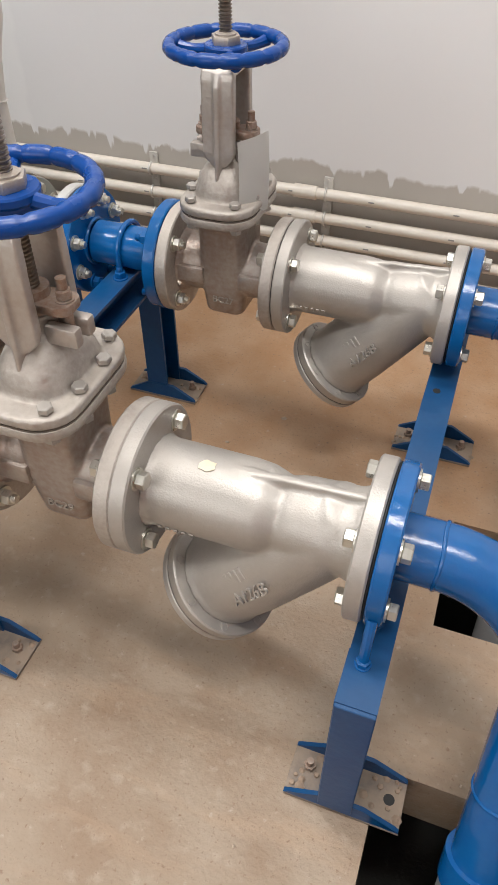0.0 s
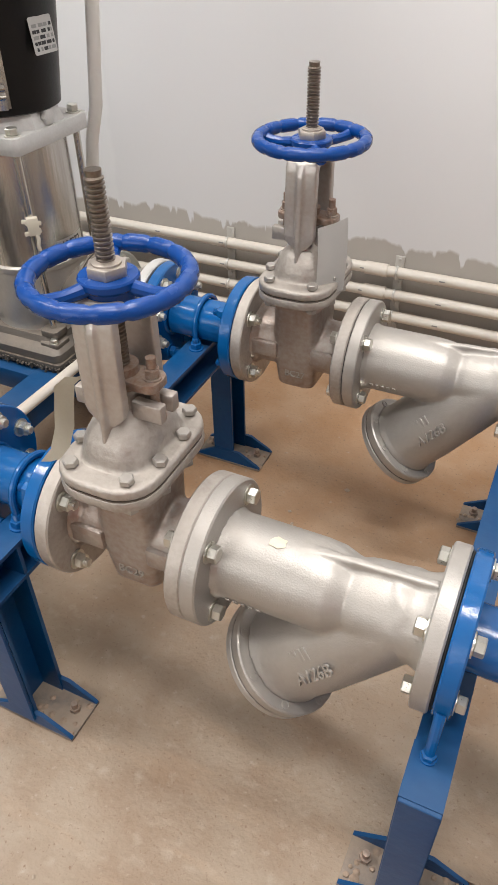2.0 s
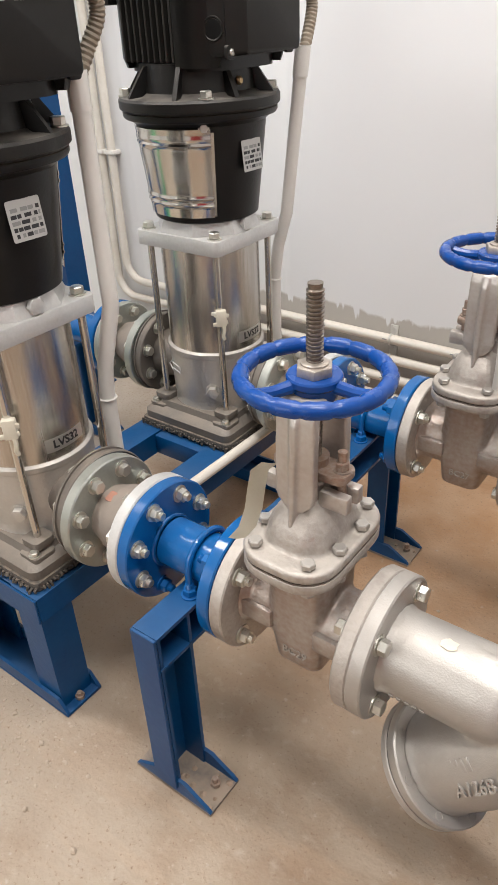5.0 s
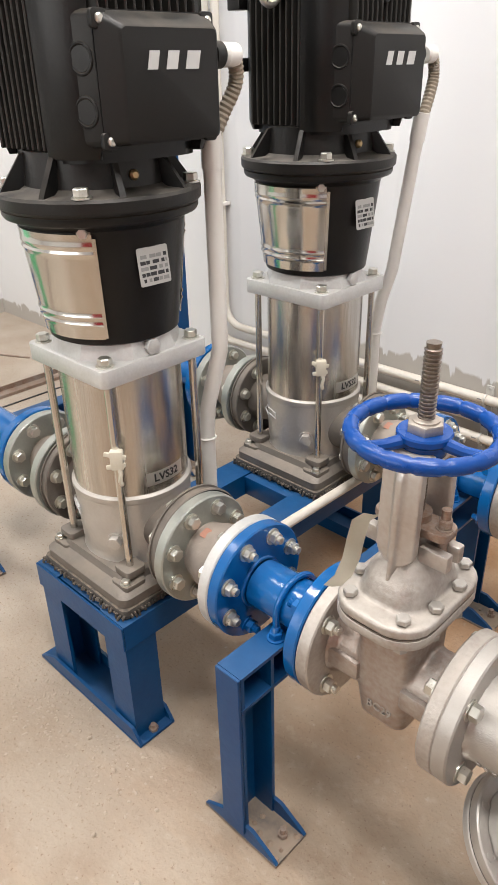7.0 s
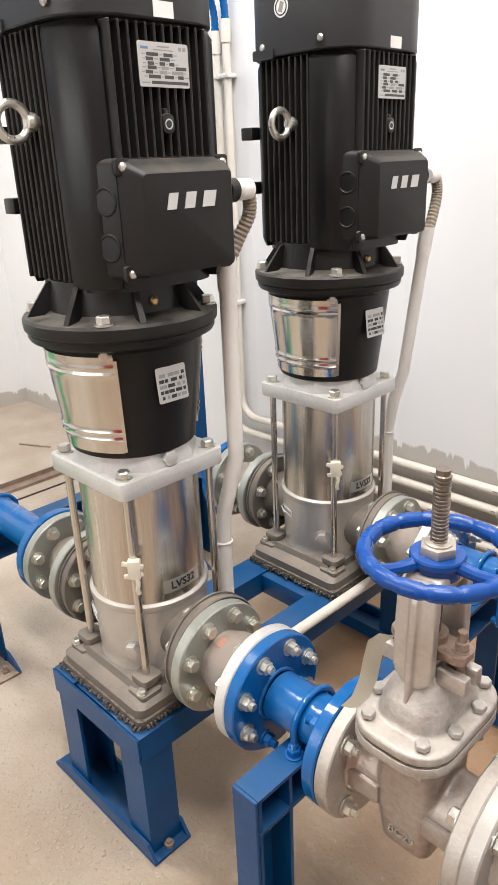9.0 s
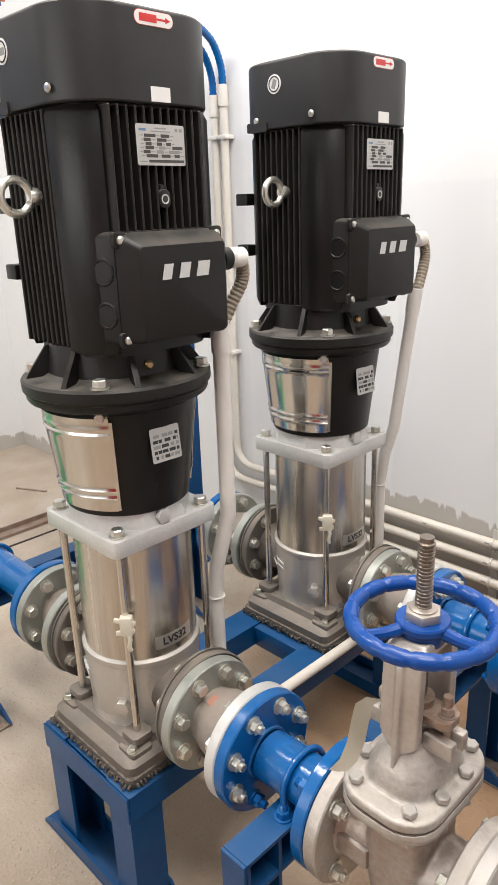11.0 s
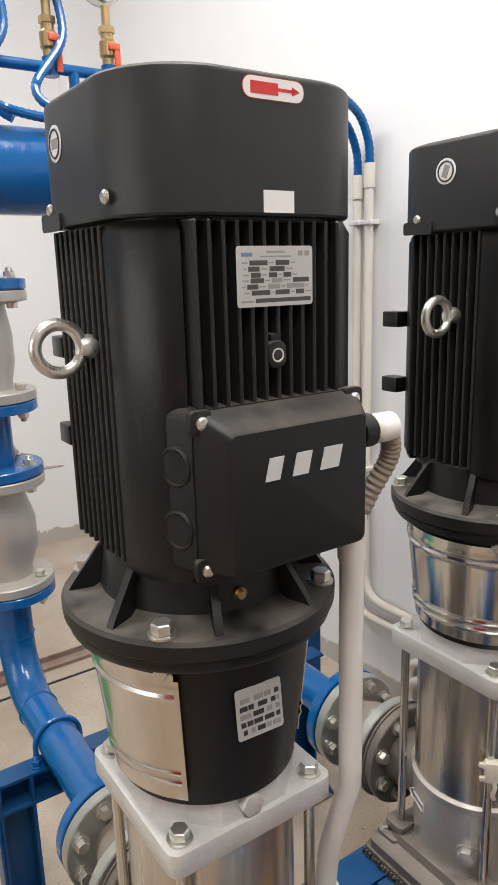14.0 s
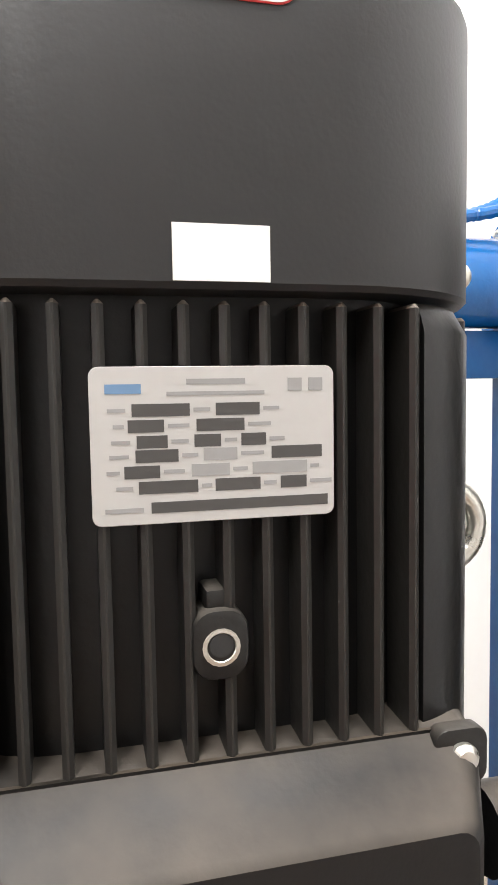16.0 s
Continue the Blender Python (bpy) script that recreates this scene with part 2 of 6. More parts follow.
def floor_material():
    m = bpy.data.materials.new("dusty_concrete")
    m.use_nodes = True
    n, l = m.node_tree.nodes, m.node_tree.links
    b = n["Principled BSDF"]
    tc = n.new("ShaderNodeTexCoord")

    def noise_at(scale, detail=6.0, rough=0.55, stretch=None):
        q = n.new("ShaderNodeTexNoise")
        q.inputs["Scale"].default_value, q.inputs["Detail"].default_value, q.inputs["Roughness"].default_value = scale, detail, rough
        if stretch:
            mp = n.new("ShaderNodeMapping")
            mp.inputs["Scale"].default_value, mp.inputs["Rotation"].default_value = stretch, (0, 0, 0.5)
            l.new(tc.outputs["Object"], mp.inputs["Vector"])
            l.new(mp.outputs["Vector"], q.inputs["Vector"])
        else:
            l.new(tc.outputs["Object"], q.inputs["Vector"])
        return q.outputs["Fac"]

    def blend(fac, a, c, lo=0.35, hi=0.65):
        r = n.new("ShaderNodeMapRange")
        r.inputs["From Min"].default_value, r.inputs["From Max"].default_value = lo, hi
        l.new(fac, r.inputs["Value"])
        x = n.new("ShaderNodeMix")
        x.data_type = "RGBA"
        l.new(r.outputs[0], x.inputs["Factor"])
        for sock, v in (("A", a), ("B", c)):
            if isinstance(v, tuple):
                x.inputs[sock].default_value = (*v, 1)
            else:
                l.new(v, x.inputs[sock])
        return x.outputs["Result"]

    c = blend(noise_at(2.2), (0.30, 0.225, 0.158), (0.36, 0.288, 0.218))
    c = blend(noise_at(7.0, 8), c, (0.235, 0.15, 0.09), 0.44, 0.74)
    c = blend(noise_at(40.0, 4), c, (0.41, 0.335, 0.26), 0.56, 0.85)
    c = blend(noise_at(6.0, 5, 0.6, (0.6, 3.5, 1)), c, (0.385, 0.27, 0.18), 0.52, 0.85)
    c = blend(noise_at(1.1, 3), c, (0.37, 0.305, 0.24), 0.5, 0.75)
    # unswept brown silt under the pipes towards the wall, with shade put into it
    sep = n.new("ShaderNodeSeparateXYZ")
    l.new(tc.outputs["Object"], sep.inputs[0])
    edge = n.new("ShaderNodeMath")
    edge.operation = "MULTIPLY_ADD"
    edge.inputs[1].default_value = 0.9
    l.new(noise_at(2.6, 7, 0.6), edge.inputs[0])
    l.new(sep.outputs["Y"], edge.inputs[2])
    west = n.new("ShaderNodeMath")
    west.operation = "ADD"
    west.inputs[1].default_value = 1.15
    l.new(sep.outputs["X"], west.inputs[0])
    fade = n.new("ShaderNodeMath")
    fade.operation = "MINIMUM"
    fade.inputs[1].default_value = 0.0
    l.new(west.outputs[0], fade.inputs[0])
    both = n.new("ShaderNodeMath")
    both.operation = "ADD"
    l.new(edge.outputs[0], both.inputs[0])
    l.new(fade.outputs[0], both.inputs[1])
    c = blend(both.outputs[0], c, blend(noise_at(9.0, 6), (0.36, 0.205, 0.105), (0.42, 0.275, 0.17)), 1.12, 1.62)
    # paler concrete round the pumps and to the west of them
    pale_west = n.new("ShaderNodeMath")
    pale_west.operation = "MULTIPLY_ADD"
    pale_west.inputs[1].default_value = 0.55
    l.new(noise_at(1.9, 7, 0.6), pale_west.inputs[0])
    l.new(sep.outputs["X"], pale_west.inputs[2])
    c = blend(pale_west.outputs[0], blend(noise_at(5.0, 7), (0.46, 0.395, 0.325), (0.38, 0.305, 0.235)), c, -1.0, -0.6)
    c = blend(noise_at(70.0, 3), c, (0.46, 0.39, 0.32), 0.65, 0.85)
    c = blend(noise_at(160.0, 2), c, (0.235, 0.155, 0.10), 0.60, 0.76)
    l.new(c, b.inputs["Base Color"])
    b.inputs["Roughness"].default_value = 0.6
    h = n.new("ShaderNodeMath")
    h.operation = "ADD"
    l.new(noise_at(25.0, 8), h.inputs[0])
    l.new(noise_at(110.0, 4), h.inputs[1])
    bp = n.new("ShaderNodeBump")
    bp.inputs["Strength"].default_value, bp.inputs["Distance"].default_value = 0.5, 0.004
    l.new(h.outputs[0], bp.inputs["Height"])
    l.new(bp.outputs["Normal"], b.inputs["Normal"])
    return m


def wall_material(name, patches):
    """White emulsion over cement render; patches: the lower bare band with a ragged edge, and greyer coats with a soft edge."""
    m = bpy.data.materials.new(name)
    m.use_nodes = True
    n, l = m.node_tree.nodes, m.node_tree.links
    b = n["Principled BSDF"]
    b.inputs["Roughness"].default_value = 0.7
    tc = n.new("ShaderNodeTexCoord")
    sep = n.new("ShaderNodeSeparateXYZ")
    l.new(tc.outputs["Object"], sep.inputs[0])

    def noise_at(scale, detail=6.0, stretch=(1, 1, 1)):
        q = n.new("ShaderNodeTexNoise")
        q.inputs["Scale"].default_value, q.inputs["Detail"].default_value = scale, detail
        mp = n.new("ShaderNodeMapping")
        mp.inputs["Scale"].default_value = stretch
        l.new(tc.outputs["Object"], mp.inputs["Vector"])
        l.new(mp.outputs["Vector"], q.inputs["Vector"])
        return q.outputs["Fac"]

    def maths(op, a, c):
        q = n.new("ShaderNodeMath")
        q.operation = op
        for k, v in enumerate((a, c)):
            if isinstance(v, (int, float)):
                q.inputs[k].default_value = v
            else:
                l.new(v, q.inputs[k])
        return q.outputs[0]

    def step(value, edge, soft):
        r = n.new("ShaderNodeMapRange")
        r.inputs["From Min"].default_value, r.inputs["From Max"].default_value = edge - soft, edge + soft
        l.new(value, r.inputs["Value"])
        return r.outputs[0]

    def mixed(fac, a, c):
        x = n.new("ShaderNodeMix")
        x.data_type = "RGBA"
        l.new(fac, x.inputs["Factor"])
        for sock, v in (("A", a), ("B", c)):
            if isinstance(v, tuple):
                x.inputs[sock].default_value = (*v, 1)
            else:
                l.new(v, x.inputs[sock])
        return x.outputs["Result"]

    white = mixed(noise_at(1.5), (0.755, 0.755, 0.755), (0.715, 0.715, 0.72))
    white = mixed(maths("MULTIPLY", noise_at(14, 8), 0.25), white, (0.66, 0.66, 0.66))
    wob = maths("MULTIPLY", maths("SUBTRACT", noise_at(7, 4, (1, 1, 0.1)), 0.5), 0.075)
    spots = maths("MAXIMUM", maths("SUBTRACT", noise_at(38, 2, (1, 1, 0.18)), 0.56), 0.0)
    drip = maths("ADD", maths("MULTIPLY", maths("SUBTRACT", noise_at(60, 3, (1, 1, 0.6)), 0.5), 0.014), maths("MULTIPLY", spots, 0.17))
    ragged = maths("ADD", maths("ADD", sep.outputs["Z"], wob), drip)
    low = [p for p in patches if p[0] == "bare"][0]
    # west of low[1] the white paint comes down almost to the floor
    wavy = maths("ADD", sep.outputs["X"], maths("MULTIPLY", maths("SUBTRACT", noise_at(9), 0.5), 0.12))
    ragged = maths("ADD", ragged, maths("MULTIPLY", maths("SUBTRACT", 1.0, step(wavy, low[1], 0.02)), 0.28))
    for kind, x0, x1, top in patches:
        if kind == "coat":
            zed = maths("ADD", sep.outputs["Z"], maths("MULTIPLY", maths("SUBTRACT", noise_at(20), 0.5), 0.02))
            ex = maths("ADD", sep.outputs["X"], maths("MULTIPLY", maths("SUBTRACT", noise_at(25), 0.5), 0.03))
            inside = maths("MULTIPLY", maths("MULTIPLY", step(ex, x0, 0.006), maths("SUBTRACT", 1.0, step(ex, x1, 0.006))), maths("SUBTRACT", 1.0, step(zed, top, 0.006)))
            white = mixed(inside, white, (0.69, 0.69, 0.695))
    grey = mixed(noise_at(6, 8), (0.40, 0.37, 0.335), (0.48, 0.45, 0.41))
    colour = mixed(step(ragged, low[3], 0.004), grey, white)
    l.new(colour, b.inputs["Base Color"])
    bp = n.new("ShaderNodeBump")
    bp.inputs["Strength"].default_value, bp.inputs["Distance"].default_value = 0.25, 0.003
    l.new(maths("ADD", noise_at(30, 8), maths("MULTIPLY", step(ragged, low[3], 0.004), 0.4)), bp.inputs["Height"])
    l.new(bp.outputs["Normal"], b.inputs["Normal"])
    return m


FLOOR = floor_material()
WALL = wall_material("white_painted_wall", [("coat", -1.007, 3.0, 1.201), ("coat", -1.68, -1.58, 1.573), ("bare", -1.2, 0, 0.351)])
WALL_W = wall_material("white_side_wall", [("bare", -99, 0, 0.07)])

# ---- mesh helpers ----


def box(x0, x1, y0, y1, z0, z1, bev=0.0, seg=2):
    bm = bmesh.new()
    bmesh.ops.create_cube(bm, size=1.0, matrix=Matrix.Translation(((x0 + x1) / 2, (y0 + y1) / 2, (z0 + z1) / 2)) @ Matrix.Diagonal((x1 - x0, y1 - y0, z1 - z0, 1)))
    if bev:
        bmesh.ops.bevel(bm, geom=bm.edges[:], offset=bev, segments=seg, affect="EDGES", profile=0.5)
    return bm


def lathe(profile, seg=40, m=None):
    """Turns (radius, height) pairs round z; open ends are closed by discs."""
    bm = bmesh.new()
    rings = []
    for r, z in profile:
        if r < 1e-6:
            rings.append([bm.verts.new((0, 0, z))])
        else:
            rings.append([bm.verts.new((r * math.cos(2 * math.pi * k / seg), r * math.sin(2 * math.pi * k / seg), z)) for k in range(seg)])
    for a, b in zip(rings, rings[1:]):
        for k in range(seg):
            j = (k + 1) % seg
            if len(a) == 1 and len(b) == 1:
                continue
            if len(a) == 1:
                bm.faces.new((a[0], b[k], b[j]))
            elif len(b) == 1:
                bm.faces.new((a[k], a[j], b[0]))
            else:
                bm.faces.new((a[k], a[j], b[j], b[k]))
    for ring in (rings[0], rings[-1]):
        if len(ring) > 1:
            bm.faces.new(ring)
    bmesh.ops.recalc_face_normals(bm, faces=bm.faces[:])
    if m is not None:
        bm.transform(m)
    return bm


def tube(points, r, seg=16, closed=False, radii=None):
    """A round bar along points; the ends are closed."""
    bm = bmesh.new()
    pts = [Vector(p) for p in points]
    n = len(pts)
    rings, side = [], None
    for i, p in enumerate(pts):
        a = pts[(i - 1) % n] if closed or i else p
        b = pts[(i + 1) % n] if closed or i < n - 1 else p
        d = (b - a).normalized()
        if side is None:
            side = d.orthogonal().normalized()
        side = (side - d * side.dot(d)).normalized()
        up = d.cross(side)
        rr = radii[i] if radii else r
        rings.append([bm.verts.new(p + rr * (math.cos(2 * math.pi * k / seg) * side + math.sin(2 * math.pi * k / seg) * up)) for k in range(seg)])
    pairs = list(zip(rings, rings[1:])) + ([(rings[-1], rings[0])] if closed else [])
    for a, b in pairs:
        for k in range(seg):
            j = (k + 1) % seg
            bm.faces.new((a[k], a[j], b[j], b[k]))
    if not closed:
        bm.faces.new(rings[0])
        bm.faces.new(rings[-1])
    bmesh.ops.recalc_face_normals(bm, faces=bm.faces[:])
    return bm


def prism(outline, h0, h1, m=None, bev=0.0, seg=2):
    """An outline in x and y raised from h0 to h1."""
    bm = bmesh.new()
    lo = [bm.verts.new((x, y, h0)) for x, y in outline]
    hi = [bm.verts.new((x, y, h1)) for x, y in outline]
    bm.faces.new(lo)
    top = bm.faces.new(hi)
    for k in range(len(lo)):
        j = (k + 1) % len(lo)
        bm.faces.new((lo[k], lo[j], hi[j], hi[k]))
    bmesh.ops.recalc_face_normals(bm, faces=bm.faces[:])
    if bev:
        bmesh.ops.bevel(bm, geom=[e for e in bm.edges if len({round(v.co.z, 6) for v in e.verts}) == 1], offset=bev, segments=seg, affect="EDGES", profile=0.5)
    if m is not None:
        bm.transform(m)
    return bm


def rounded(hx, hy, r, steps=6, cx=0.0, cy=0.0):
    out = []
    for sx, sy, a0 in ((1, 1, 0), (-1, 1, 90), (-1, -1, 180), (1, -1, 270)):
        for k in range(steps + 1):
            a = radians(a0 + 90 * k / steps)
            out.append((cx + sx * (hx - r) + r * math.cos(a), cy + sy * (hy - r) + r * math.sin(a)))
    return out


def loft(sections, m=None):
    """Joins closed outlines of 3D points of one count, and closes the ends."""
    bm = bmesh.new()
    rings = [[bm.verts.new(p) for p in s] for s in sections]
    for a, b in zip(rings, rings[1:]):
        for k in range(len(a)):
            j = (k + 1) % len(a)
            bm.faces.new((a[k], a[j], b[j], b[k]))
    bm.faces.new(rings[0])
    bm.faces.new(rings[-1])
    bmesh.ops.recalc_face_normals(bm, faces=bm.faces[:])
    if m is not None:
        bm.transform(m)
    return bm


def merge(*parts):
    """Shapes of one part, joined in one mesh."""
    bm = bmesh.new()
    for p in parts:
        me = bpy.data.meshes.new("tmp")
        p.to_mesh(me)
        p.free()
        bm.from_mesh(me)
        bpy.data.meshes.remove(me)
    return bm


def mesh_of(name, bm, mat, sharp=32):
    me = bpy.data.meshes.new(name)
    bm.to_mesh(me)
    bm.free()
    me.materials.append(mat)
    me.polygons.foreach_set("use_smooth", [True] * len(me.polygons))
    me.set_sharp_from_angle(angle=radians(sharp))
    return me


def part(name, bm, mat, parent, label="", m=None):
    ob = new(name, bm if isinstance(bm, bpy.types.Mesh) else mesh_of(name, bm, mat))
    ob.parent = parent
    if m is not None:
        ob.matrix_basis = m
    if label:
        ob["label"] = label
    return ob


def as_cast(ob, size=0.0026, rounds=5):
    """Grows the shapes of a casting together with soft fillets."""
    grow = ob.modifiers.new("grow", "REMESH")
    grow.mode, grow.voxel_size, grow.use_smooth_shade = "VOXEL", size, True
    soft = ob.modifiers.new("soft", "SMOOTH")
    soft.factor, soft.iterations = 0.5, rounds
    return ob


def empty(name, m, label, category, group="", kind=""):
    ob = new(name)
    ob.empty_display_size = 0.05
    ob.matrix_basis = m
    return tagged(ob, label, category, group, kind)


def solid(name, bm, mat, label, category, kind="", group=""):
    return tagged(new(name, mesh_of(name, bm, mat)), label, category, group, kind)


ALONG_X = Matrix.Rotation(radians(90), 4, "Y")   # z of a lathe becomes x


def at(x, y, z):
    return Matrix.Translation((x, y, z))


FACE_X = Matrix.Rotation(radians(90), 4, "Z") @ Matrix.Rotation(radians(90), 4, "X")    # x to +y, y up, z to +x
FACE_S = Matrix.Rotation(radians(90), 4, "X")                                            # x to +x, y up, z to -y


def hexagon(r):
    return [(r * math.cos(radians(60 * k)), r * math.sin(radians(60 * k))) for k in range(6)]


def bolt_mesh(name, mat, af=0.0105, head=0.011, shank=0.0, wr=0.0135):
    """A hexagon head with a washer, looking along +z from z = 0; shank: threaded end that sticks out beyond it."""
    bits = [lathe([(wr, 0), (wr, 0.0022), (0, 0.0022)], 20), prism(hexagon(af), 0.0022, 0.0022 + head, bev=0.0012, seg=1)]
    if shank:
        z = head
        prof = []
        while z < head + shank:
            prof += [(af * 0.60, z), (af * 0.52, z + 0.001)]
            z += 0.002
        bits.append(lathe(prof + [(0, z)], 14))
    return mesh_of(name, merge(*bits), mat)


BOLT = bolt_mesh("bolt", ZINC)
NUT = bolt_mesh("nut", ZINC, shank=0.009)
SILVER_BOLT = bolt_mesh("bolt", SILVER, af=0.0088, head=0.008, wr=0.0)
SMALL_BOLT = bolt_mesh("bolt", ZINC, af=0.0075, head=0.007, wr=0.0095)
RUST_NUT = bolt_mesh("nut", RUSTY, af=0.0085, head=0.011, shank=0.008, wr=0.010)
BLUE_NUT = bolt_mesh("nut", BLUE, shank=0.012)
SMALL_BLUE_NUT = bolt_mesh("nut", BLUE, af=0.0085, head=0.008, wr=0.0095)


def ring_of(mesh, parent, x, r, count, facing, first, y=0.0, z=0.0, name="bolt", skip=()):
    """Bolts on a circle round an axis along x, at x; facing +1 or -1 along x."""
    for k in range(count):
        if k in skip:
            continue
        a = radians(first + 360 * k / count)
        part(name, mesh, None, parent, m=at(x, y + r * math.cos(a), z + r * math.sin(a)) @ Matrix.Rotation(radians(90 * facing), 4, "Y") @ Matrix.Rotation(a * 2.3, 4, "Z"))


def flange(x0, x1, r=0.0925, bore=0.0, bev=0.002, y=0.0, z=0.0, seg=56):
    return lathe([(0, x0), (r - bev, x0), (r, x0 + bev), (r, x1 - bev), (r - bev, x1), (0, x1)], seg, at(0, y, z) @ ALONG_X)


def pipe_x(x0, x1, r, y=0.0, z=0.0, seg=32):
    return lathe([(0, x0), (r, x0), (r, x1), (0, x1)], seg, at(0, y, z) @ ALONG_X)


def arc(p0, p1, p2, n=12):
    """Points of a round bend from p0 to p2 whose corner is p1."""
    p0, p1, p2 = Vector(p0), Vector(p1), Vector(p2)
    u, v = p0 - p1, p2 - p1
    c = p1 + u + v
    return [c - v * math.cos(t) - u * math.sin(t) for t in (math.pi / 2 * k / n for k in range(n + 1))]


def words(text, size, mat, depth=0.0006, shear=0.0, bold=0.0):
    """Raised letters in the built-in font, lying in x and y, centred."""
    cu = bpy.data.curves.new("words", "FONT")
    cu.body, cu.size, cu.extrude, cu.align_x, cu.align_y, cu.resolution_u, cu.shear, cu.offset = text, size, depth, "CENTER", "CENTER", 3, shear, bold
    ob = bpy.data.objects.new("words", cu)
    scene.collection.objects.link(ob)
    bpy.context.view_layer.update()
    me = bpy.data.meshes.new_from_object(ob.evaluated_get(bpy.context.evaluated_depsgraph_get()))
    bpy.data.objects.remove(ob)
    bpy.data.curves.remove(cu)
    me.materials.clear()
    me.materials.append(mat)
    return me

# ---- the room ----
AXIS_Y, AXIS_Z, PITCH = 0.645, 0.385, 0.495        # near pipe line and the step to the far one
NORTH, WEST, EAST, SOUTH, TOP = 1.67, -3.4, 2.6, -2.6, 3.0

HOLES = [(0.165, 0.46, 0.33, 0.57), (0.195, 0.46, 0.82, 1.05)]
xs = sorted({WEST - 0.2, EAST + 0.2, *(v for h in HOLES for v in h[:2])})
ys = sorted({SOUTH - 0.2, NORTH + 0.3, *(v for h in HOLES for v in h[2:])})
slabs = []
for xa, xb in zip(xs, xs[1:]):
    for ya, yb in zip(ys, ys[1:]):
        cx, cy = (xa + xb) / 2, (ya + yb) / 2
        if not any(h[0] < cx < h[1] and h[2] < cy < h[3] for h in HOLES):
            slabs.append(box(xa, xb, ya, yb, -0.12, 0.0))
floor_bm = merge(*slabs)
bmesh.ops.remove_doubles(floor_bm, verts=floor_bm.verts[:], dist=1e-5)
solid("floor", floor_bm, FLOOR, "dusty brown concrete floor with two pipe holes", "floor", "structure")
solid("floor_pit", merge(box(0.0, 1.0, 0.1, 1.4, -0.9, -0.85), box(0.0, 0.04, 0.1, 1.4, -0.85, -0.121), box(0.96, 1.0, 0.1, 1.4, -0.85, -0.121), box(0.04, 0.96, 0.1, 0.14, -0.85, -0.121), box(0.04, 0.96, 1.36, 1.4, -0.85, -0.121)), PIT, "concrete pipe pit under the floor, its shade put into the colour", "pit", "structure")
solid("wall_north", box(WEST - 0.2, EAST + 0.2, NORTH, NORTH + 0.22, 0, TOP), WALL, "white painted wall, bare grey cement along its foot", "wall", "structure")
solid("wall_west", merge(box(WEST - 0.2, WEST, SOUTH, NORTH, 0, TOP), box(WEST, WEST + 0.1, 1.50, NORTH, 0, TOP)), WALL_W, "white painted end wall with a shallow pier", "wall", "structure")
solid("wall_east", box(EAST, EAST + 0.2, SOUTH, NORTH, 0, TOP), WALL_W, "plain white wall", "wall", "structure")
wx0, wx1, wz0, wz1 = ADDED_WINDOW
solid("wall_south", merge(box(WEST - 0.2, wx0, SOUTH - 0.2, SOUTH, 0, TOP), box(wx1, EAST + 0.2, SOUTH - 0.2, SOUTH, 0, TOP), box(wx0, wx1, SOUTH - 0.2, SOUTH, 0, wz0), box(wx0, wx1, SOUTH - 0.2, SOUTH, wz1, TOP)), WALL_W, "plain white wall with an added wide window", "wall", "structure")
# unseen red door, added only to give the steel something red to reflect
door = empty("added_door_1", at(1.35, SOUTH, 0), "added, unseen red double door in a grey frame, for a red reflection", "door", kind="structure")
for a, b in ((-0.80, -0.003), (0.003, 0.80)):
    part("door_leaf", box(a, b, 0.004, 0.044, 0.01, 2.05, 0.004), ADDED_DOOR_RED, door)
part("door_frame", merge(box(-0.86, -0.802, 0.002, 0.06, 0, 2.11), box(0.802, 0.86, 0.002, 0.06, 0, 2.11), box(-0.802, 0.802, 0.002, 0.06, 2.052, 2.11)), PLATEGREY, door)
part("door_handle", tube([(-0.06, 0.045, 1.02), (-0.06, 0.09, 1.02), (-0.17, 0.09, 1.02)], 0.009, 10), ZINC, door)
# window out of view, added to carry the fill light from the south
win = empty("added_window_1", at(wx0, SOUTH, wz0), "added wide white-framed window, out of view", "window", kind="structure")
part("window_frame", merge(*[box(a, b, -0.06, -0.002, 0.001, wz1 - wz0 - 0.001, 0.003) for a, b in ((0.001, 0.05), (0.675, 0.725), (1.375, 1.425), (2.075, 2.125), (2.749, 2.799))]), LAMP_WHITE, win)
solid("ceiling", box(WEST - 0.2, EAST + 0.2, SOUTH - 0.2, NORTH + 0.3, TOP, TOP + 0.15), WALL_W, "plain white ceiling", "ceiling", "structure")
# housings for the added lamps, unseen as well
for k, (lx, ly) in enumerate(LAMP_SPOTS):
    fix = empty("added_ceiling_lamp", at(lx, ly, TOP), "added white ceiling lamp with a long flat panel, out of view", "lamp", "ceiling lamps")
    part("housing", box(-0.6, 0.6, -0.16, 0.16, -0.035, 0.0, 0.004), LAMP_WHITE, fix)

# cable trench along the floor, with its steel angle and cover joint
solid("trench_edge", merge(box(-2.34, -2.30, SOUTH, NORTH, 0.0, 0.012), box(-2.345, -2.34, SOUTH, NORTH, 0.0, 0.03)), RUSTY, "rusty steel angle along a floor trench", "trench edge", "structure")
solid("trench_cover", box(-2.23, -2.222, SOUTH, NORTH, 0.0, 0.003), BLACK_RUBBER, "dark joint of the trench cover", "trench joint", "structure")


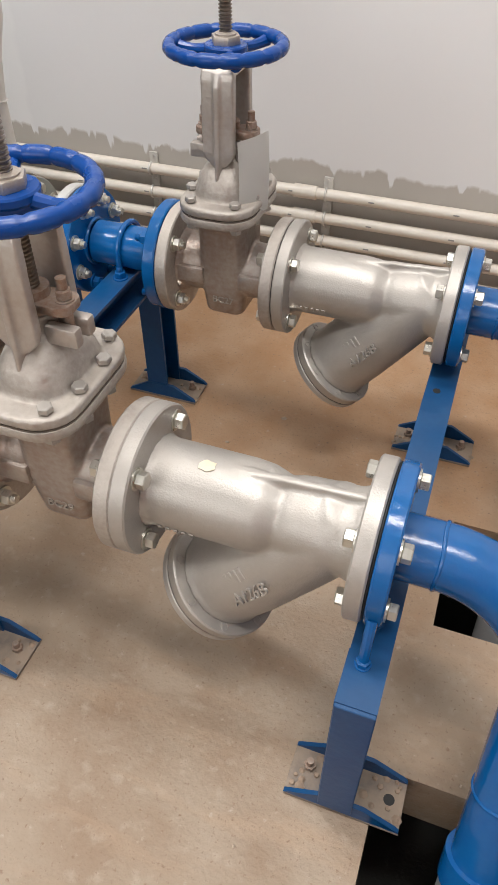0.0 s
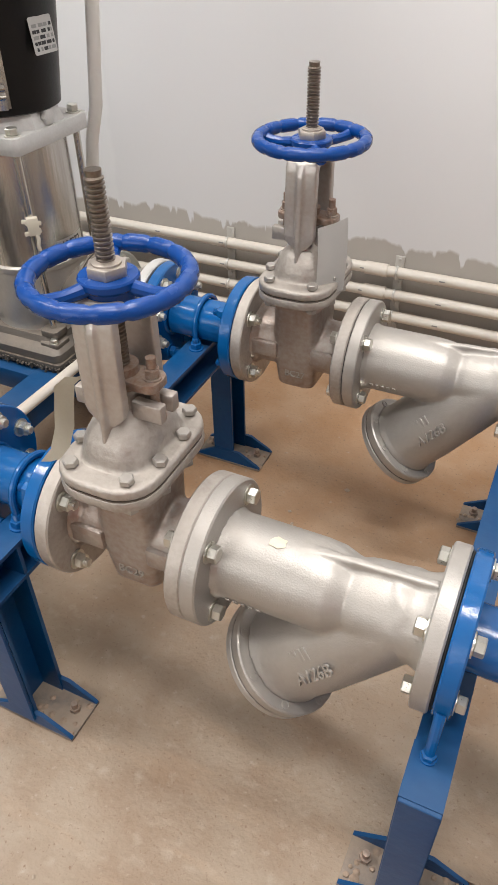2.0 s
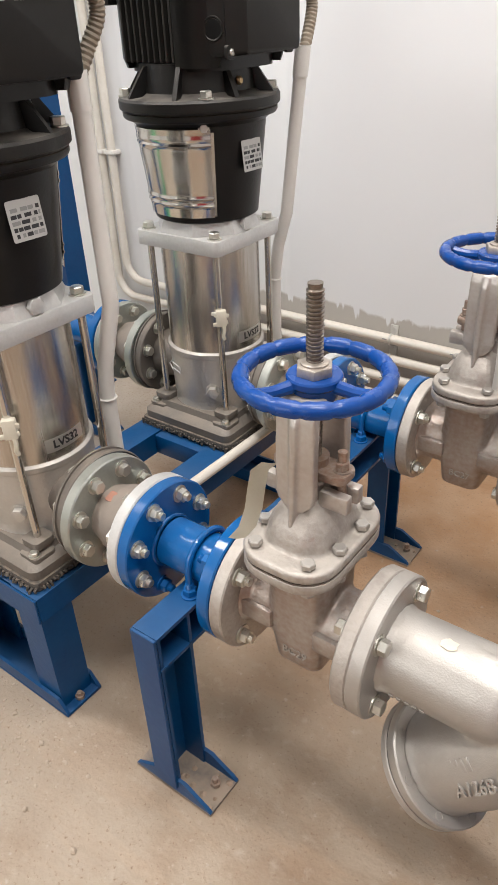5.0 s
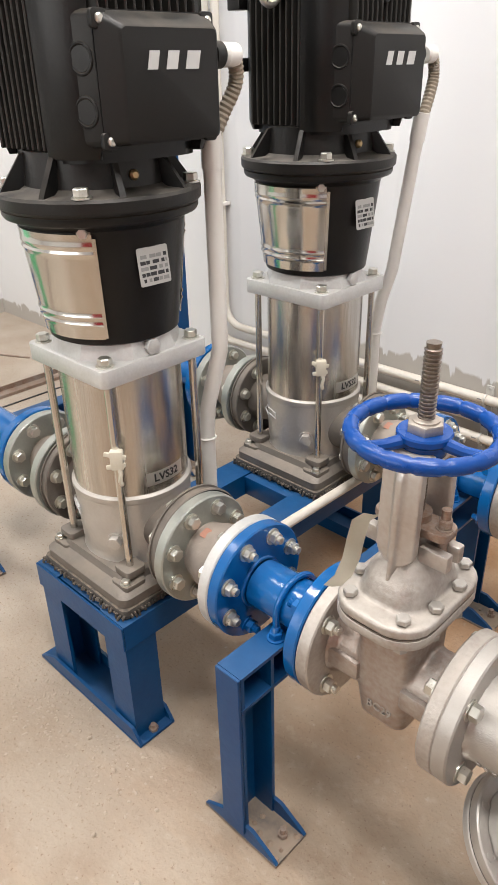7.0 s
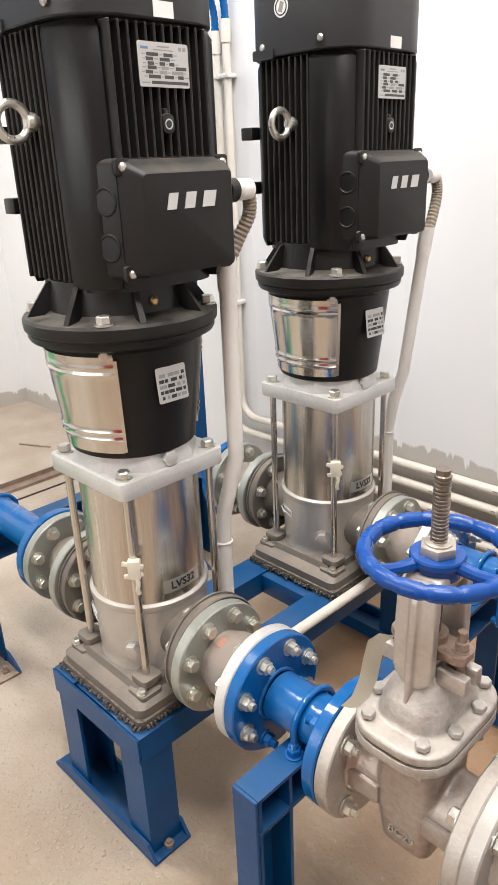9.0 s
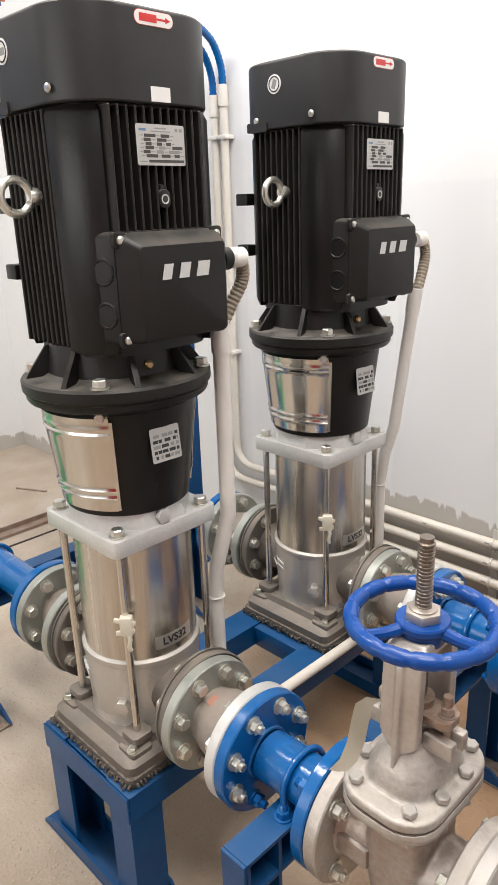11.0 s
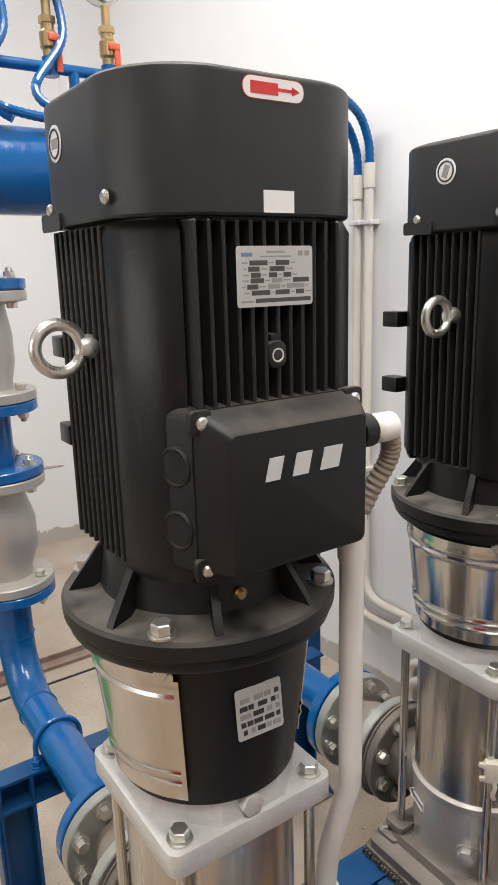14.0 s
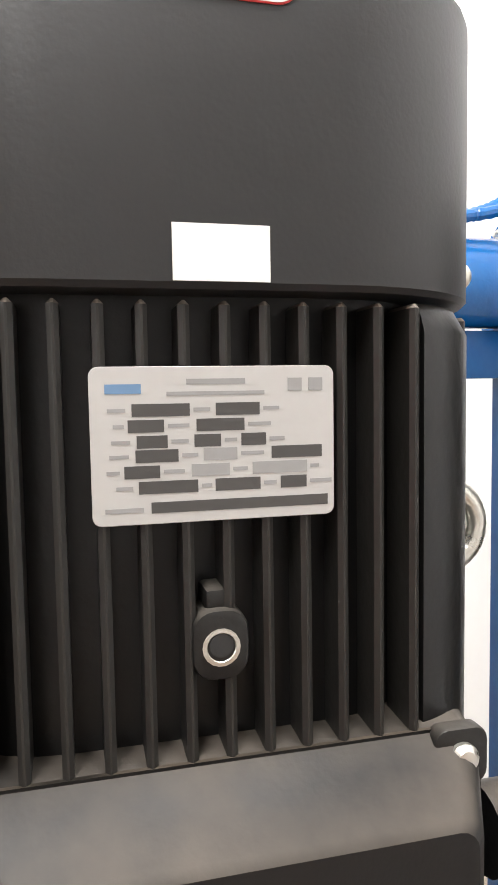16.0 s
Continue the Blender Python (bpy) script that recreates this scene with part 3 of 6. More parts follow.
# ---- valves, strainers and pipes ----
def gate_valve(m, label):
    v = empty("gate_valve", m, label, "valve", "gate valves")
    part("flange", merge(flange(-0.10, -0.080)), CAST, v)
    part("flange", merge(flange(0.080, 0.10)), CAST, v)
    sec = []
    for z, hx, hy, r in ((-0.076, 0.026, 0.032, 0.012), (-0.069, 0.034, 0.041, 0.015), (-0.03, 0.038, 0.046, 0.016), (0.05, 0.040, 0.049, 0.018), (0.085, 0.041, 0.052, 0.022), (0.108, 0.054, 0.076, 0.03)):
        sec.append([(x, y, z) for x, y in rounded(hx, hy, r)])
    body = part("body", merge(loft(sec), lathe([(0, -0.081), (0.056, -0.081), (0.047, -0.068), (0.046, 0.068), (0.056, 0.081), (0, 0.081)], 36, ALONG_X)), CAST_BODY, v)
    as_cast(body)
    for s in (-1, 1):
        for y in (-0.046, 0.046):
            part("side_rib", box(min(s * 0.03, s * 0.082), max(s * 0.03, s * 0.082), y - 0.006, y + 0.006, -0.015, 0.015, 0.005), CAST_BODY, v)
    part("body_flange", prism(rounded(0.062, 0.088, 0.045), 0.106, 0.1195, bev=0.003), CAST, v)
    part("gasket", prism(rounded(0.0605, 0.0865, 0.044), 0.1195, 0.1212), BASEGREY, v, "thin dark gasket")
    sec = []
    for z, hx, hy, r in ((0.135, 0.046, 0.062, 0.034), (0.139, 0.0435, 0.0595, 0.033), (0.150, 0.042, 0.0575, 0.033), (0.162, 0.0385, 0.053, 0.031), (0.174, 0.0325, 0.045, 0.027), (0.184, 0.025, 0.035, 0.022), (0.191, 0.015, 0.022, 0.013)):
        sec.append([(x, y, z) for x, y in rounded(hx, hy, r)])
    bonnet = part("bonnet", merge(prism(rounded(0.062, 0.088, 0.045), 0.1212, 0.136, bev=0.004), loft(sec), lathe([(0.020, 0.17), (0.020, 0.212), (0, 0.212)], 24)), CAST, v, "domed silver bonnet")
    as_cast(bonnet, 0.0022, 4)
    arms = []
    for s in (-1, 1):
        sec = []
        for z, y0, w, t in ((0.183, 0.036, 0.010, 0.0045), (0.196, 0.036, 0.0225, 0.0055), (0.204, 0.036, 0.0245, 0.006), (0.25, 0.0345, 0.0245, 0.006), (0.300, 0.0335, 0.0245, 0.006), (0.312, 0.030, 0.024, 0.007), (0.318, 0.022, 0.022, 0.007)):
            sec.append([(a, s * y0 + b, z) for a, b in ((-w, -t), (w, -t), (w, t), (-w, t))])
        arms.append(loft(sec))
        rib = [(0.158, 0.0515, 0.003), (0.175, 0.0500, 0.0050), (0.20, 0.0485, 0.0065), (0.25, 0.0460, 0.0070), (0.295, 0.0440, 0.0075), (0.310, 0.039, 0.007)]
        arms.append(loft([[(-q, s * 0.034, z), (q, s * 0.034, z), (q * 0.6, s * y, z), (-q * 0.6, s * y, z)] for z, y, q in rib]))
    arms.append(prism(rounded(0.023, 0.029, 0.010), 0.304, 0.322, bev=0.003))
    as_cast(part("yoke", merge(*arms), YOKE, v, "rust-streaked yoke"), 0.002, 4)
    part("gland_follower", merge(prism(rounded(0.048, 0.018, 0.012), 0.218, 0.229, bev=0.002), lathe([(0.018, 0.20), (0.018, 0.238), (0.012, 0.238)], 20)), RUSTY, v, "rusty gland follower")
    for s in (-1, 1):
        for y in (-0.0125, 0.0125):
            part("gland_lug", box(min(s * 0.018, s * 0.055), max(s * 0.018, s * 0.055), y - 0.0068, y + 0.0068, 0.184, 0.206, 0.003), YOKE, v)
    for s in (-1, 1):
        part("gland_bolt", merge(lathe([(0.0055, 0.182), (0.0055, 0.254), (0, 0.255)], 12)), RUSTY, v, m=at(s * 0.037, 0, 0))
        part("nut", RUST_NUT, None, v, "rusty nut", m=at(s * 0.037, 0, 0.2285))
    prof, z = [], 0.2
    while z < 0.432:
        prof += [(0.0094, z), (0.0094, z + 0.0012), (0.0074, z + 0.0024), (0.0074, z + 0.0032)]
        z += 0.0044
    part("stem", lathe([(0, 0.2)] + prof + [(0.0080, 0.437), (0, 0.437)], 20), STEM, v, "threaded steel stem")
    part("stem_nut", merge(prism(hexagon(0.0210), 0.3385, 0.3500, bev=0.0015), lathe([(0.0150, 0.349), (0.0150, 0.352), (0.0095, 0.354), (0, 0.354)], 20)), DIRTY_NUT, v, "dirty hexagon stem nut")
    rim = []
    for k in range(96):
        a = 2 * math.pi * k / 96
        rim.append((0.0785 * math.cos(a), 0.0785 * math.sin(a), 0.337))
    radii = [0.0094 - (0.0016 if k % 6 == 0 else 0.0) for k in range(96)]
    wheel = part("handwheel", tube(rim, 0.0088, 12, True, radii), WHEEL_BLUE, v, "blue painted handwheel")
    part("hub", lathe([(0.022, 0.309), (0.0255, 0.314), (0.0265, 0.327), (0.0305, 0.331), (0.0305, 0.337), (0.029, 0.339), (0, 0.339)], 32), WHEEL_BLUE, wheel)
    for k in range(3):
        a = radians(120 * k + 1)
        line = [(r * math.cos(a), r * math.sin(a), 0.332 - 0.004 * math.sin(math.pi * (r - 0.015) / 0.066)) for r in (0.015, 0.032, 0.048, 0.062, 0.076)]
        part("spoke", tube(line, 0.008, 10, radii=[0.0092, 0.0078, 0.0070, 0.0072, 0.0086]), WHEEL_BLUE, wheel)
    for bx, by in ((0.036, 0.068), (-0.036, 0.068), (0.036, -0.068), (-0.036, -0.068), (0.052, 0.026), (-0.052, 0.026), (0.052, -0.026), (-0.052, -0.026)):
        part("bolt", SILVER_BOLT, None, v, m=at(bx, by, 0.1355) @ Matrix.Rotation(bx * 40 + by * 17, 4, "Z"))
        part("nut", SILVER_BOLT, None, v, m=at(bx, by, 0.1065) @ Matrix.Rotation(math.pi, 4, "X"))
    ring_of(NUT, v, -0.0795, 0.0725, 4, 1, 45, name="nut")
    ring_of(BOLT, v, 0.0795, 0.0725, 4, -1, 45)
    part("casting_letters", words("BC27", 0.0165, SILVER, 0.0018), None, v, "raised cast code", at(0.002, -0.0449, -0.042) @ Matrix.Rotation(radians(-8), 4, "X") @ FACE_S)
    return v


def strainer(m, label):
    v = empty("y_strainer", m, label, "strainer", "pipe strainers")
    d = Vector((-0.64, 0, -0.77)).normalized()
    turn = at(0.085, 0, 0.0) @ d.to_track_quat("Z", "Y").to_matrix().to_4x4()
    part("flange", flange(-0.1385, -0.119), SILVER, v)
    part("flange", flange(0.119, 0.1385), SILVER, v)
    body = []
    body.append(lathe([(0, -0.12), (0.058, -0.12), (0.0535, -0.112), (0.0535, -0.04), (0.0535, -0.012), (0.0515, 0.010), (0.045, 0.028), (0.033, 0.042), (0.017, 0.049), (0, 0.051)], 40, ALONG_X))
    body.append(lathe([(0, -0.050), (0.024, -0.047), (0.040, -0.036), (0.050, -0.012), (0.054, 0.02), (0.057, 0.06), (0.0595, 0.10), (0.062, 0.14), (0.0625, 0.185), (0.066, 0.196), (0.0, 0.205)], 40, turn))
    body.append(lathe([(0, 0.002), (0.030, 0.010), (0.042, 0.025), (0.0475, 0.042), (0.0495, 0.056), (0.0505, 0.075), (0.0505, 0.098), (0.0525, 0.110), (0.058, 0.12), (0, 0.121)], 40, ALONG_X))
    part("branch_flange", lathe([(0.0, 0.196), (0.078, 0.196), (0.080, 0.198), (0.080, 0.209), (0.079, 0.211), (0, 0.211)], 48, turn), SILVER, v)
    rib = [(-0.045, 0.0525), (0.0, 0.056), (0.119, 0.063), (0.119, 0.035), (0.02, 0.03), (-0.04, 0.04)]
    body.append(prism(rib, -0.005, 0.005, Matrix.Rotation(radians(90), 4, "X")))
    as_cast(part("body", merge(*body), SILVER, v), 0.0024, 9)
    part("cover", lathe([(0, 0.2125), (0.079, 0.2125), (0.080, 0.214), (0.080, 0.222), (0.076, 0.225), (0.03, 0.226), (0.02, 0.234), (0, 0.234)], 48, turn), SILVER, v, "round silver screen cover")
    part("gasket", lathe([(0, 0.2108), (0.0785, 0.2108), (0.0785, 0.2127), (0, 0.2127)], 40, turn), BLACK_RUBBER, v, "thin dark gasket")
    part("gasket", flange(-0.1402, -0.1384, 0.0885), BLACK_RUBBER, v, "thin dark gasket")
    part("gasket", flange(0.1384, 0.1416, 0.0885), BLACK_RUBBER, v, "thin dark gasket")
    stud = mesh_of("stud", merge(lathe([(0.0060, 0), (0.0060, 0.0012), (0.0042, 0.0014), (0.0040, 0.0005), (0, 0.0005)], 14)), SILVER)
    for k in range(8):
        a = radians(45 * k + 22.5)
        part("stud", stud, None, v, m=turn @ at(0.070 * math.cos(a), 0.070 * math.sin(a), 0.196) @ Matrix.Rotation(math.pi, 4, "X"))
    ring_of(BOLT, v, -0.1195, 0.0725, 4, 1, 45)
    ring_of(BOLT, v, 0.1195, 0.0725, 4, -1, 45)
    # cast grade mark on the branch, and a row that cannot be read
    out = Vector((0.0, -0.86, 0.5))
    out = (out - d * out.dot(d)).normalized()
    run = -d
    up = out.cross(run)

    def spot(along, lift, r):
        m4 = Matrix((run, up, out)).transposed().to_4x4()
        m4.translation = Vector((0.085, 0, 0)) + d * along + out * r + up * lift
        return m4
    part("casting_letters", words("A126B", 0.022, SILVER, 0.0016, 0.2), None, v, "raised cast grade letters", m=spot(0.112, -0.020, 0.0600))
    for k in range(4):
        part("casting_mark", box(-0.0026, 0.0026, -0.008, 0.008, -0.002, 0.0014, 0.001), SILVER, v, m=spot(0.130 - 0.0085 * k, 0.006, 0.0590))
    for k in range(5):
        part("casting_mark", box(-0.003, 0.003, -0.004, 0.004, -0.001, 0.001, 0.0008), SILVER, v, m=at(-0.10 + 0.0095 * k, -0.0485, -0.024) @ Matrix.Rotation(radians(115), 4, "X"))
    return v


def bead(p, d, r, minor=0.003, seg=28):
    """A weld bead round a pipe at p, whose axis is d."""
    q = Matrix.Translation(p) @ Vector(d).to_track_quat("Z", "Y").to_matrix().to_4x4()
    return tube([q @ Vector((r * math.cos(2 * math.pi * k / seg), r * math.sin(2 * math.pi * k / seg), 0.0012 * math.sin(7 * k))) for k in range(seg)], minor, 8, True)


def elbow_pipe(m, label):
    """From the strainer's outlet: flange, bend and the leg that dips through the floor."""
    v = empty("elbow_pipe", m, label, "pipe", "blue elbow pipes")
    R = 0.14
    d = Vector((0, -0.39, -0.92)).normalized()
    start = Vector((0.061, 0, 0))
    bend = [start + Vector((R * math.sin(a), 0, 0)) + d * (R * (1 - math.cos(a))) for a in (math.pi / 2 * k / 16 for k in range(17))]
    end = bend[-1] + d * 0.30
    part("pipe", tube([(0.015, 0, 0), (0.04, 0, 0)] + bend + [bend[-1] + d * 0.15, end], 0.038, 32), BLUE, v)
    part("flange", flange(0.0, 0.0195), BLUE, v)
    for p, ax in ((start, (1, 0, 0)), (bend[-1], d), (bend[-1] + d * 0.14, d)):
        part("weld_bead", bead(p, ax, 0.0375, 0.0026), BLUE, v)
    part("collar", tube([end - d * 0.055, end - d * 0.012], 0.045, 28), BLUE, v)
    part("lower_pipe", tube([end - d * 0.02, end + d * 0.45], 0.041, 24), DARK_PIPE, v, "grey pipe going down into the pit")
    ring_of(BOLT, v, 0.0195, 0.0725, 4, 1, 45)
    return v


def spool(m, label):
    v = empty("pipe_spool", m, label, "pipe", "blue pipe spools")
    part("pipe", pipe_x(-0.14, 0.0, 0.038), BLUE, v)
    part("flange", flange(-0.020, 0.0), BLUE, v)
    part("flange", flange(-0.168, -0.148), BLUE, v)
    part("weld_bead", bead((-0.0215, 0, 0), (1, 0, 0), 0.0385, 0.0035), BLUE, v)
    part("weld_bead", bead((-0.1465, 0, 0), (1, 0, 0), 0.0385, 0.0035), BLUE, v)
    part("gasket", flange(-0.0002, 0.0016, 0.088), BLACK_RUBBER, v, "thin dark gasket")
    ring_of(NUT, v, -0.148, 0.0725, 8, 1, 22.5, name="nut", skip=(5, 6))
    for k in (5, 6):
        a = radians(22.5 + 45 * k)
        part("nut", BLUE_NUT, None, v, "paint-covered nut", m=at(-0.148, 0.0725 * math.cos(a), 0.0725 * math.sin(a)) @ Matrix.Rotation(radians(90), 4, "Y"))
    ring_of(BLUE_NUT, v, -0.0205, 0.0725, 4, -1, 45, name="nut")
    return v


def rubber_joint(m, label, pump_side):
    """Bellows between two loose flanges; x = 0 at the pump's port, running to +x."""
    v = empty("rubber_joint", m, label, "pipe joint", "rubber pipe joints")
    L = 0.123
    part("bellows", lathe([(0, 0.002), (0.060, 0.002), (0.060, 0.006), (0.050, 0.012), (0.047, 0.022), (0.049, 0.032), (0.0545, 0.046), (0.0565, 0.060), (0.0545, 0.074), (0.049, 0.088), (0.046, 0.098), (0.047, 0.110), (0.060, 0.117), (0.060, L - 0.002), (0, L - 0.002)], 40, ALONG_X), RUBBER, v)
    part("flange", flange(0.002, 0.022), GALV, v, "galvanised steel flange")
    part("flange", flange(L - 0.022, L - 0.002), GALV if pump_side < 0 else PLATEGREY, v, "pale zinc flange")
    ring_of(BOLT, v, 0.022, 0.0725, 8, 1, 22.5)
    ring_of(BOLT, v, L - 0.022, 0.0725, 8, -1, 22.5)
    part("red_mark", prism(rounded(0.007, 0.009, 0.003, 2), 0.0, 0.0005, at(0.045, -0.0185, 0.0510) @ Matrix.Rotation(radians(20), 4, "X")), material("faded_red_dot", (0.42, 0.20, 0.14), 0.6, scale=50), v, "faded red paint dot")
    return v


NEAR = AXIS_Y
valve = gate_valve(at(-0.28, NEAR, AXIS_Z), "silver gate valve with a blue handwheel and rusty gland")
strain = strainer(at(-0.04, NEAR, AXIS_Z), "silver cast-iron strainer with a slanting branch")
elbow = elbow_pipe(at(0.1022, NEAR, AXIS_Z), "glossy blue flanged pipe bending down through the floor")
sp = spool(at(-0.3818, NEAR, AXIS_Z), "short blue pipe with welded flanges")
joint = rubber_joint(at(-0.675, NEAR, AXIS_Z), "dusty rubber bellows with galvanised flanges", 1)
joint_w = rubber_joint(at(-1.015, NEAR, AXIS_Z) @ Matrix.Rotation(math.pi, 4, "Z"), "dusty rubber bellows with galvanised flanges", -1)
stretch_x = lambda k: Matrix.Scale(k, 4, (1, 0, 0))
for thing, dx, k in ((valve, 0.011, 1), (strain, 0.011, 1), (elbow, 0.011, 1), (sp, 0.011, 1.066), (joint, 0, 1), (joint_w, 0, 1)):
    twin = copy_thing(thing, at(dx, PITCH, 0) @ thing.matrix_basis @ stretch_x(k))
    for child in twin.children if thing is valve else ():
        if child.name.startswith("handwheel"):
            child.matrix_basis = Matrix.Rotation(radians(60), 4, "Z")
valve.matrix_basis = at(-0.286, NEAR, AXIS_Z)
for child in valve.children:
    if child.name.startswith("casting_letters"):
        child.data = words("BC29", 0.0165, SILVER, 0.0018)
strain.matrix_basis = at(-0.0440, NEAR, AXIS_Z) @ stretch_x(1.03)
sp.matrix_basis = at(-0.3878, NEAR, AXIS_Z) @ stretch_x(0.985)
part("paint_chip", prism([(-0.009, -0.006), (-0.004, -0.0065), (0.001, -0.008), (0.005, -0.006), (0.009, -0.003), (0.008, 0.002), (0.0085, 0.006), (0.002, 0.0065), (-0.003, 0.008), (-0.007, 0.005), (-0.010, 0.001)], 0.0, 0.0006), CHIP, strain, "pale flake of old paint", at(-0.055, -0.008, 0.0530) @ Matrix.Rotation(radians(8), 4, "X"))


# ---- pumps ----
def wrap(radius_at, a0, a1, z0, z1, thick, zs, n=24):
    """A curved sheet between two angles (degrees), following a radius that depends on the height."""
    bm = bmesh.new()
    grid = []
    for off in (0.0, thick):
        grid.append([[bm.verts.new(((radius_at(z) + off) * math.cos(radians(a0 + (a1 - a0) * k / n)), (radius_at(z) + off) * math.sin(radians(a0 + (a1 - a0) * k / n)), z)) for k in range(n + 1)] for z in zs])
    for g in grid:
        for a, b in zip(g, g[1:]):
            for k in range(n):
                bm.faces.new((a[k], a[k + 1], b[k + 1], b[k]))
    lo, hi = grid
    for i in range(len(zs) - 1):
        for k in (0, n):
            bm.faces.new((lo[i][k], lo[i + 1][k], hi[i + 1][k], hi[i][k]))
    for i in (0, -1):
        for k in range(n):
            bm.faces.new((lo[i][k], lo[i][k + 1], hi[i][k + 1], hi[i][k]))
    bmesh.ops.recalc_face_normals(bm, faces=bm.faces[:])
    return bm


def on_cylinder(r, angle, z):
    """A frame on an upright cylinder: x runs round it to the right, y up, z out."""
    return Matrix.Rotation(radians(angle), 4, "Z") @ at(r, 0, z) @ Matrix.Rotation(radians(90), 4, "Z") @ Matrix.Rotation(radians(90), 4, "X")


def sticker(parent, name, w, h, m, rows, label, seed):
    """A printed plate: rounded sheet with rows of bars for small print."""
    rnd = random.Random(seed)
    plate = part(name, prism(rounded(w / 2, h / 2, min(w, h) * 0.06, 3), 0.0, 0.0007, bev=0.0002, seg=1), PLATE_FOIL, parent, label, m)
    for r in range(rows):
        y = h * (0.26 - 0.62 * r / max(1, rows - 1))
        x = -0.44 * w + rnd.random() * 0.06 * w
        while x < 0.40 * w:
            bw = w * rnd.uniform(0.08, 0.24)
            bw = min(bw, 0.44 * w - x)
            part("print_bar", box(x, x + bw, y - h * 0.048, y + h * 0.048, 0.0007, 0.0010), INK if rnd.random() < 0.75 else GREY_INK, plate)
            x += bw + w * rnd.uniform(0.02, 0.10)
    return plate


def rating_plate(parent, w, h, m):
    """The motor's plate: two lines of small print, a table of dark fields and a long dark foot bar."""
    rnd = random.Random(11)
    plate = part("motor_plate", prism(rounded(w / 2, h / 2, 0.003, 4), 0.0, 0.0007, bev=0.0002, seg=1), PLATE_FOIL, parent, "white printed motor plate", m)

    def bar(x0, x1, y0, y1, mat):
        part("print_bar", box(x0 * w, x1 * w, y0 * h, y1 * h, 0.0007, 0.0009), mat, plate)
    bar(-0.44, -0.30, 0.33, 0.39, BLUE_INK)
    bar(-0.12, 0.12, 0.385, 0.42, GREY_INK)
    bar(-0.20, 0.20, 0.315, 0.34, GREY_INK)
    for x in (0.33, 0.42):
        bar(x - 0.03, x + 0.03, 0.335, 0.42, GREY_INK)
    for r, y in enumerate((0.225, 0.125, 0.025, -0.065, -0.165, -0.265)):
        x = rnd.uniform(-0.46, -0.40)
        while x < 0.46:
            gap = rnd.uniform(0.05, 0.13)
            bar(x, x + gap * 0.75, y - 0.012, y + 0.012, GREY_INK)
            x += gap
            wide = rnd.uniform(0.10, 0.24)
            if x + wide > 0.47:
                break
            bar(x, x + wide, y - 0.040, y + 0.040, DARK_FIELD if rnd.random() < 0.8 else GREY_INK)
            x += wide + 0.015
    bar(-0.27, 0.47, -0.43, -0.36, DARK_FIELD)
    bar(-0.45, -0.30, -0.42, -0.39, GREY_INK)
    return plate


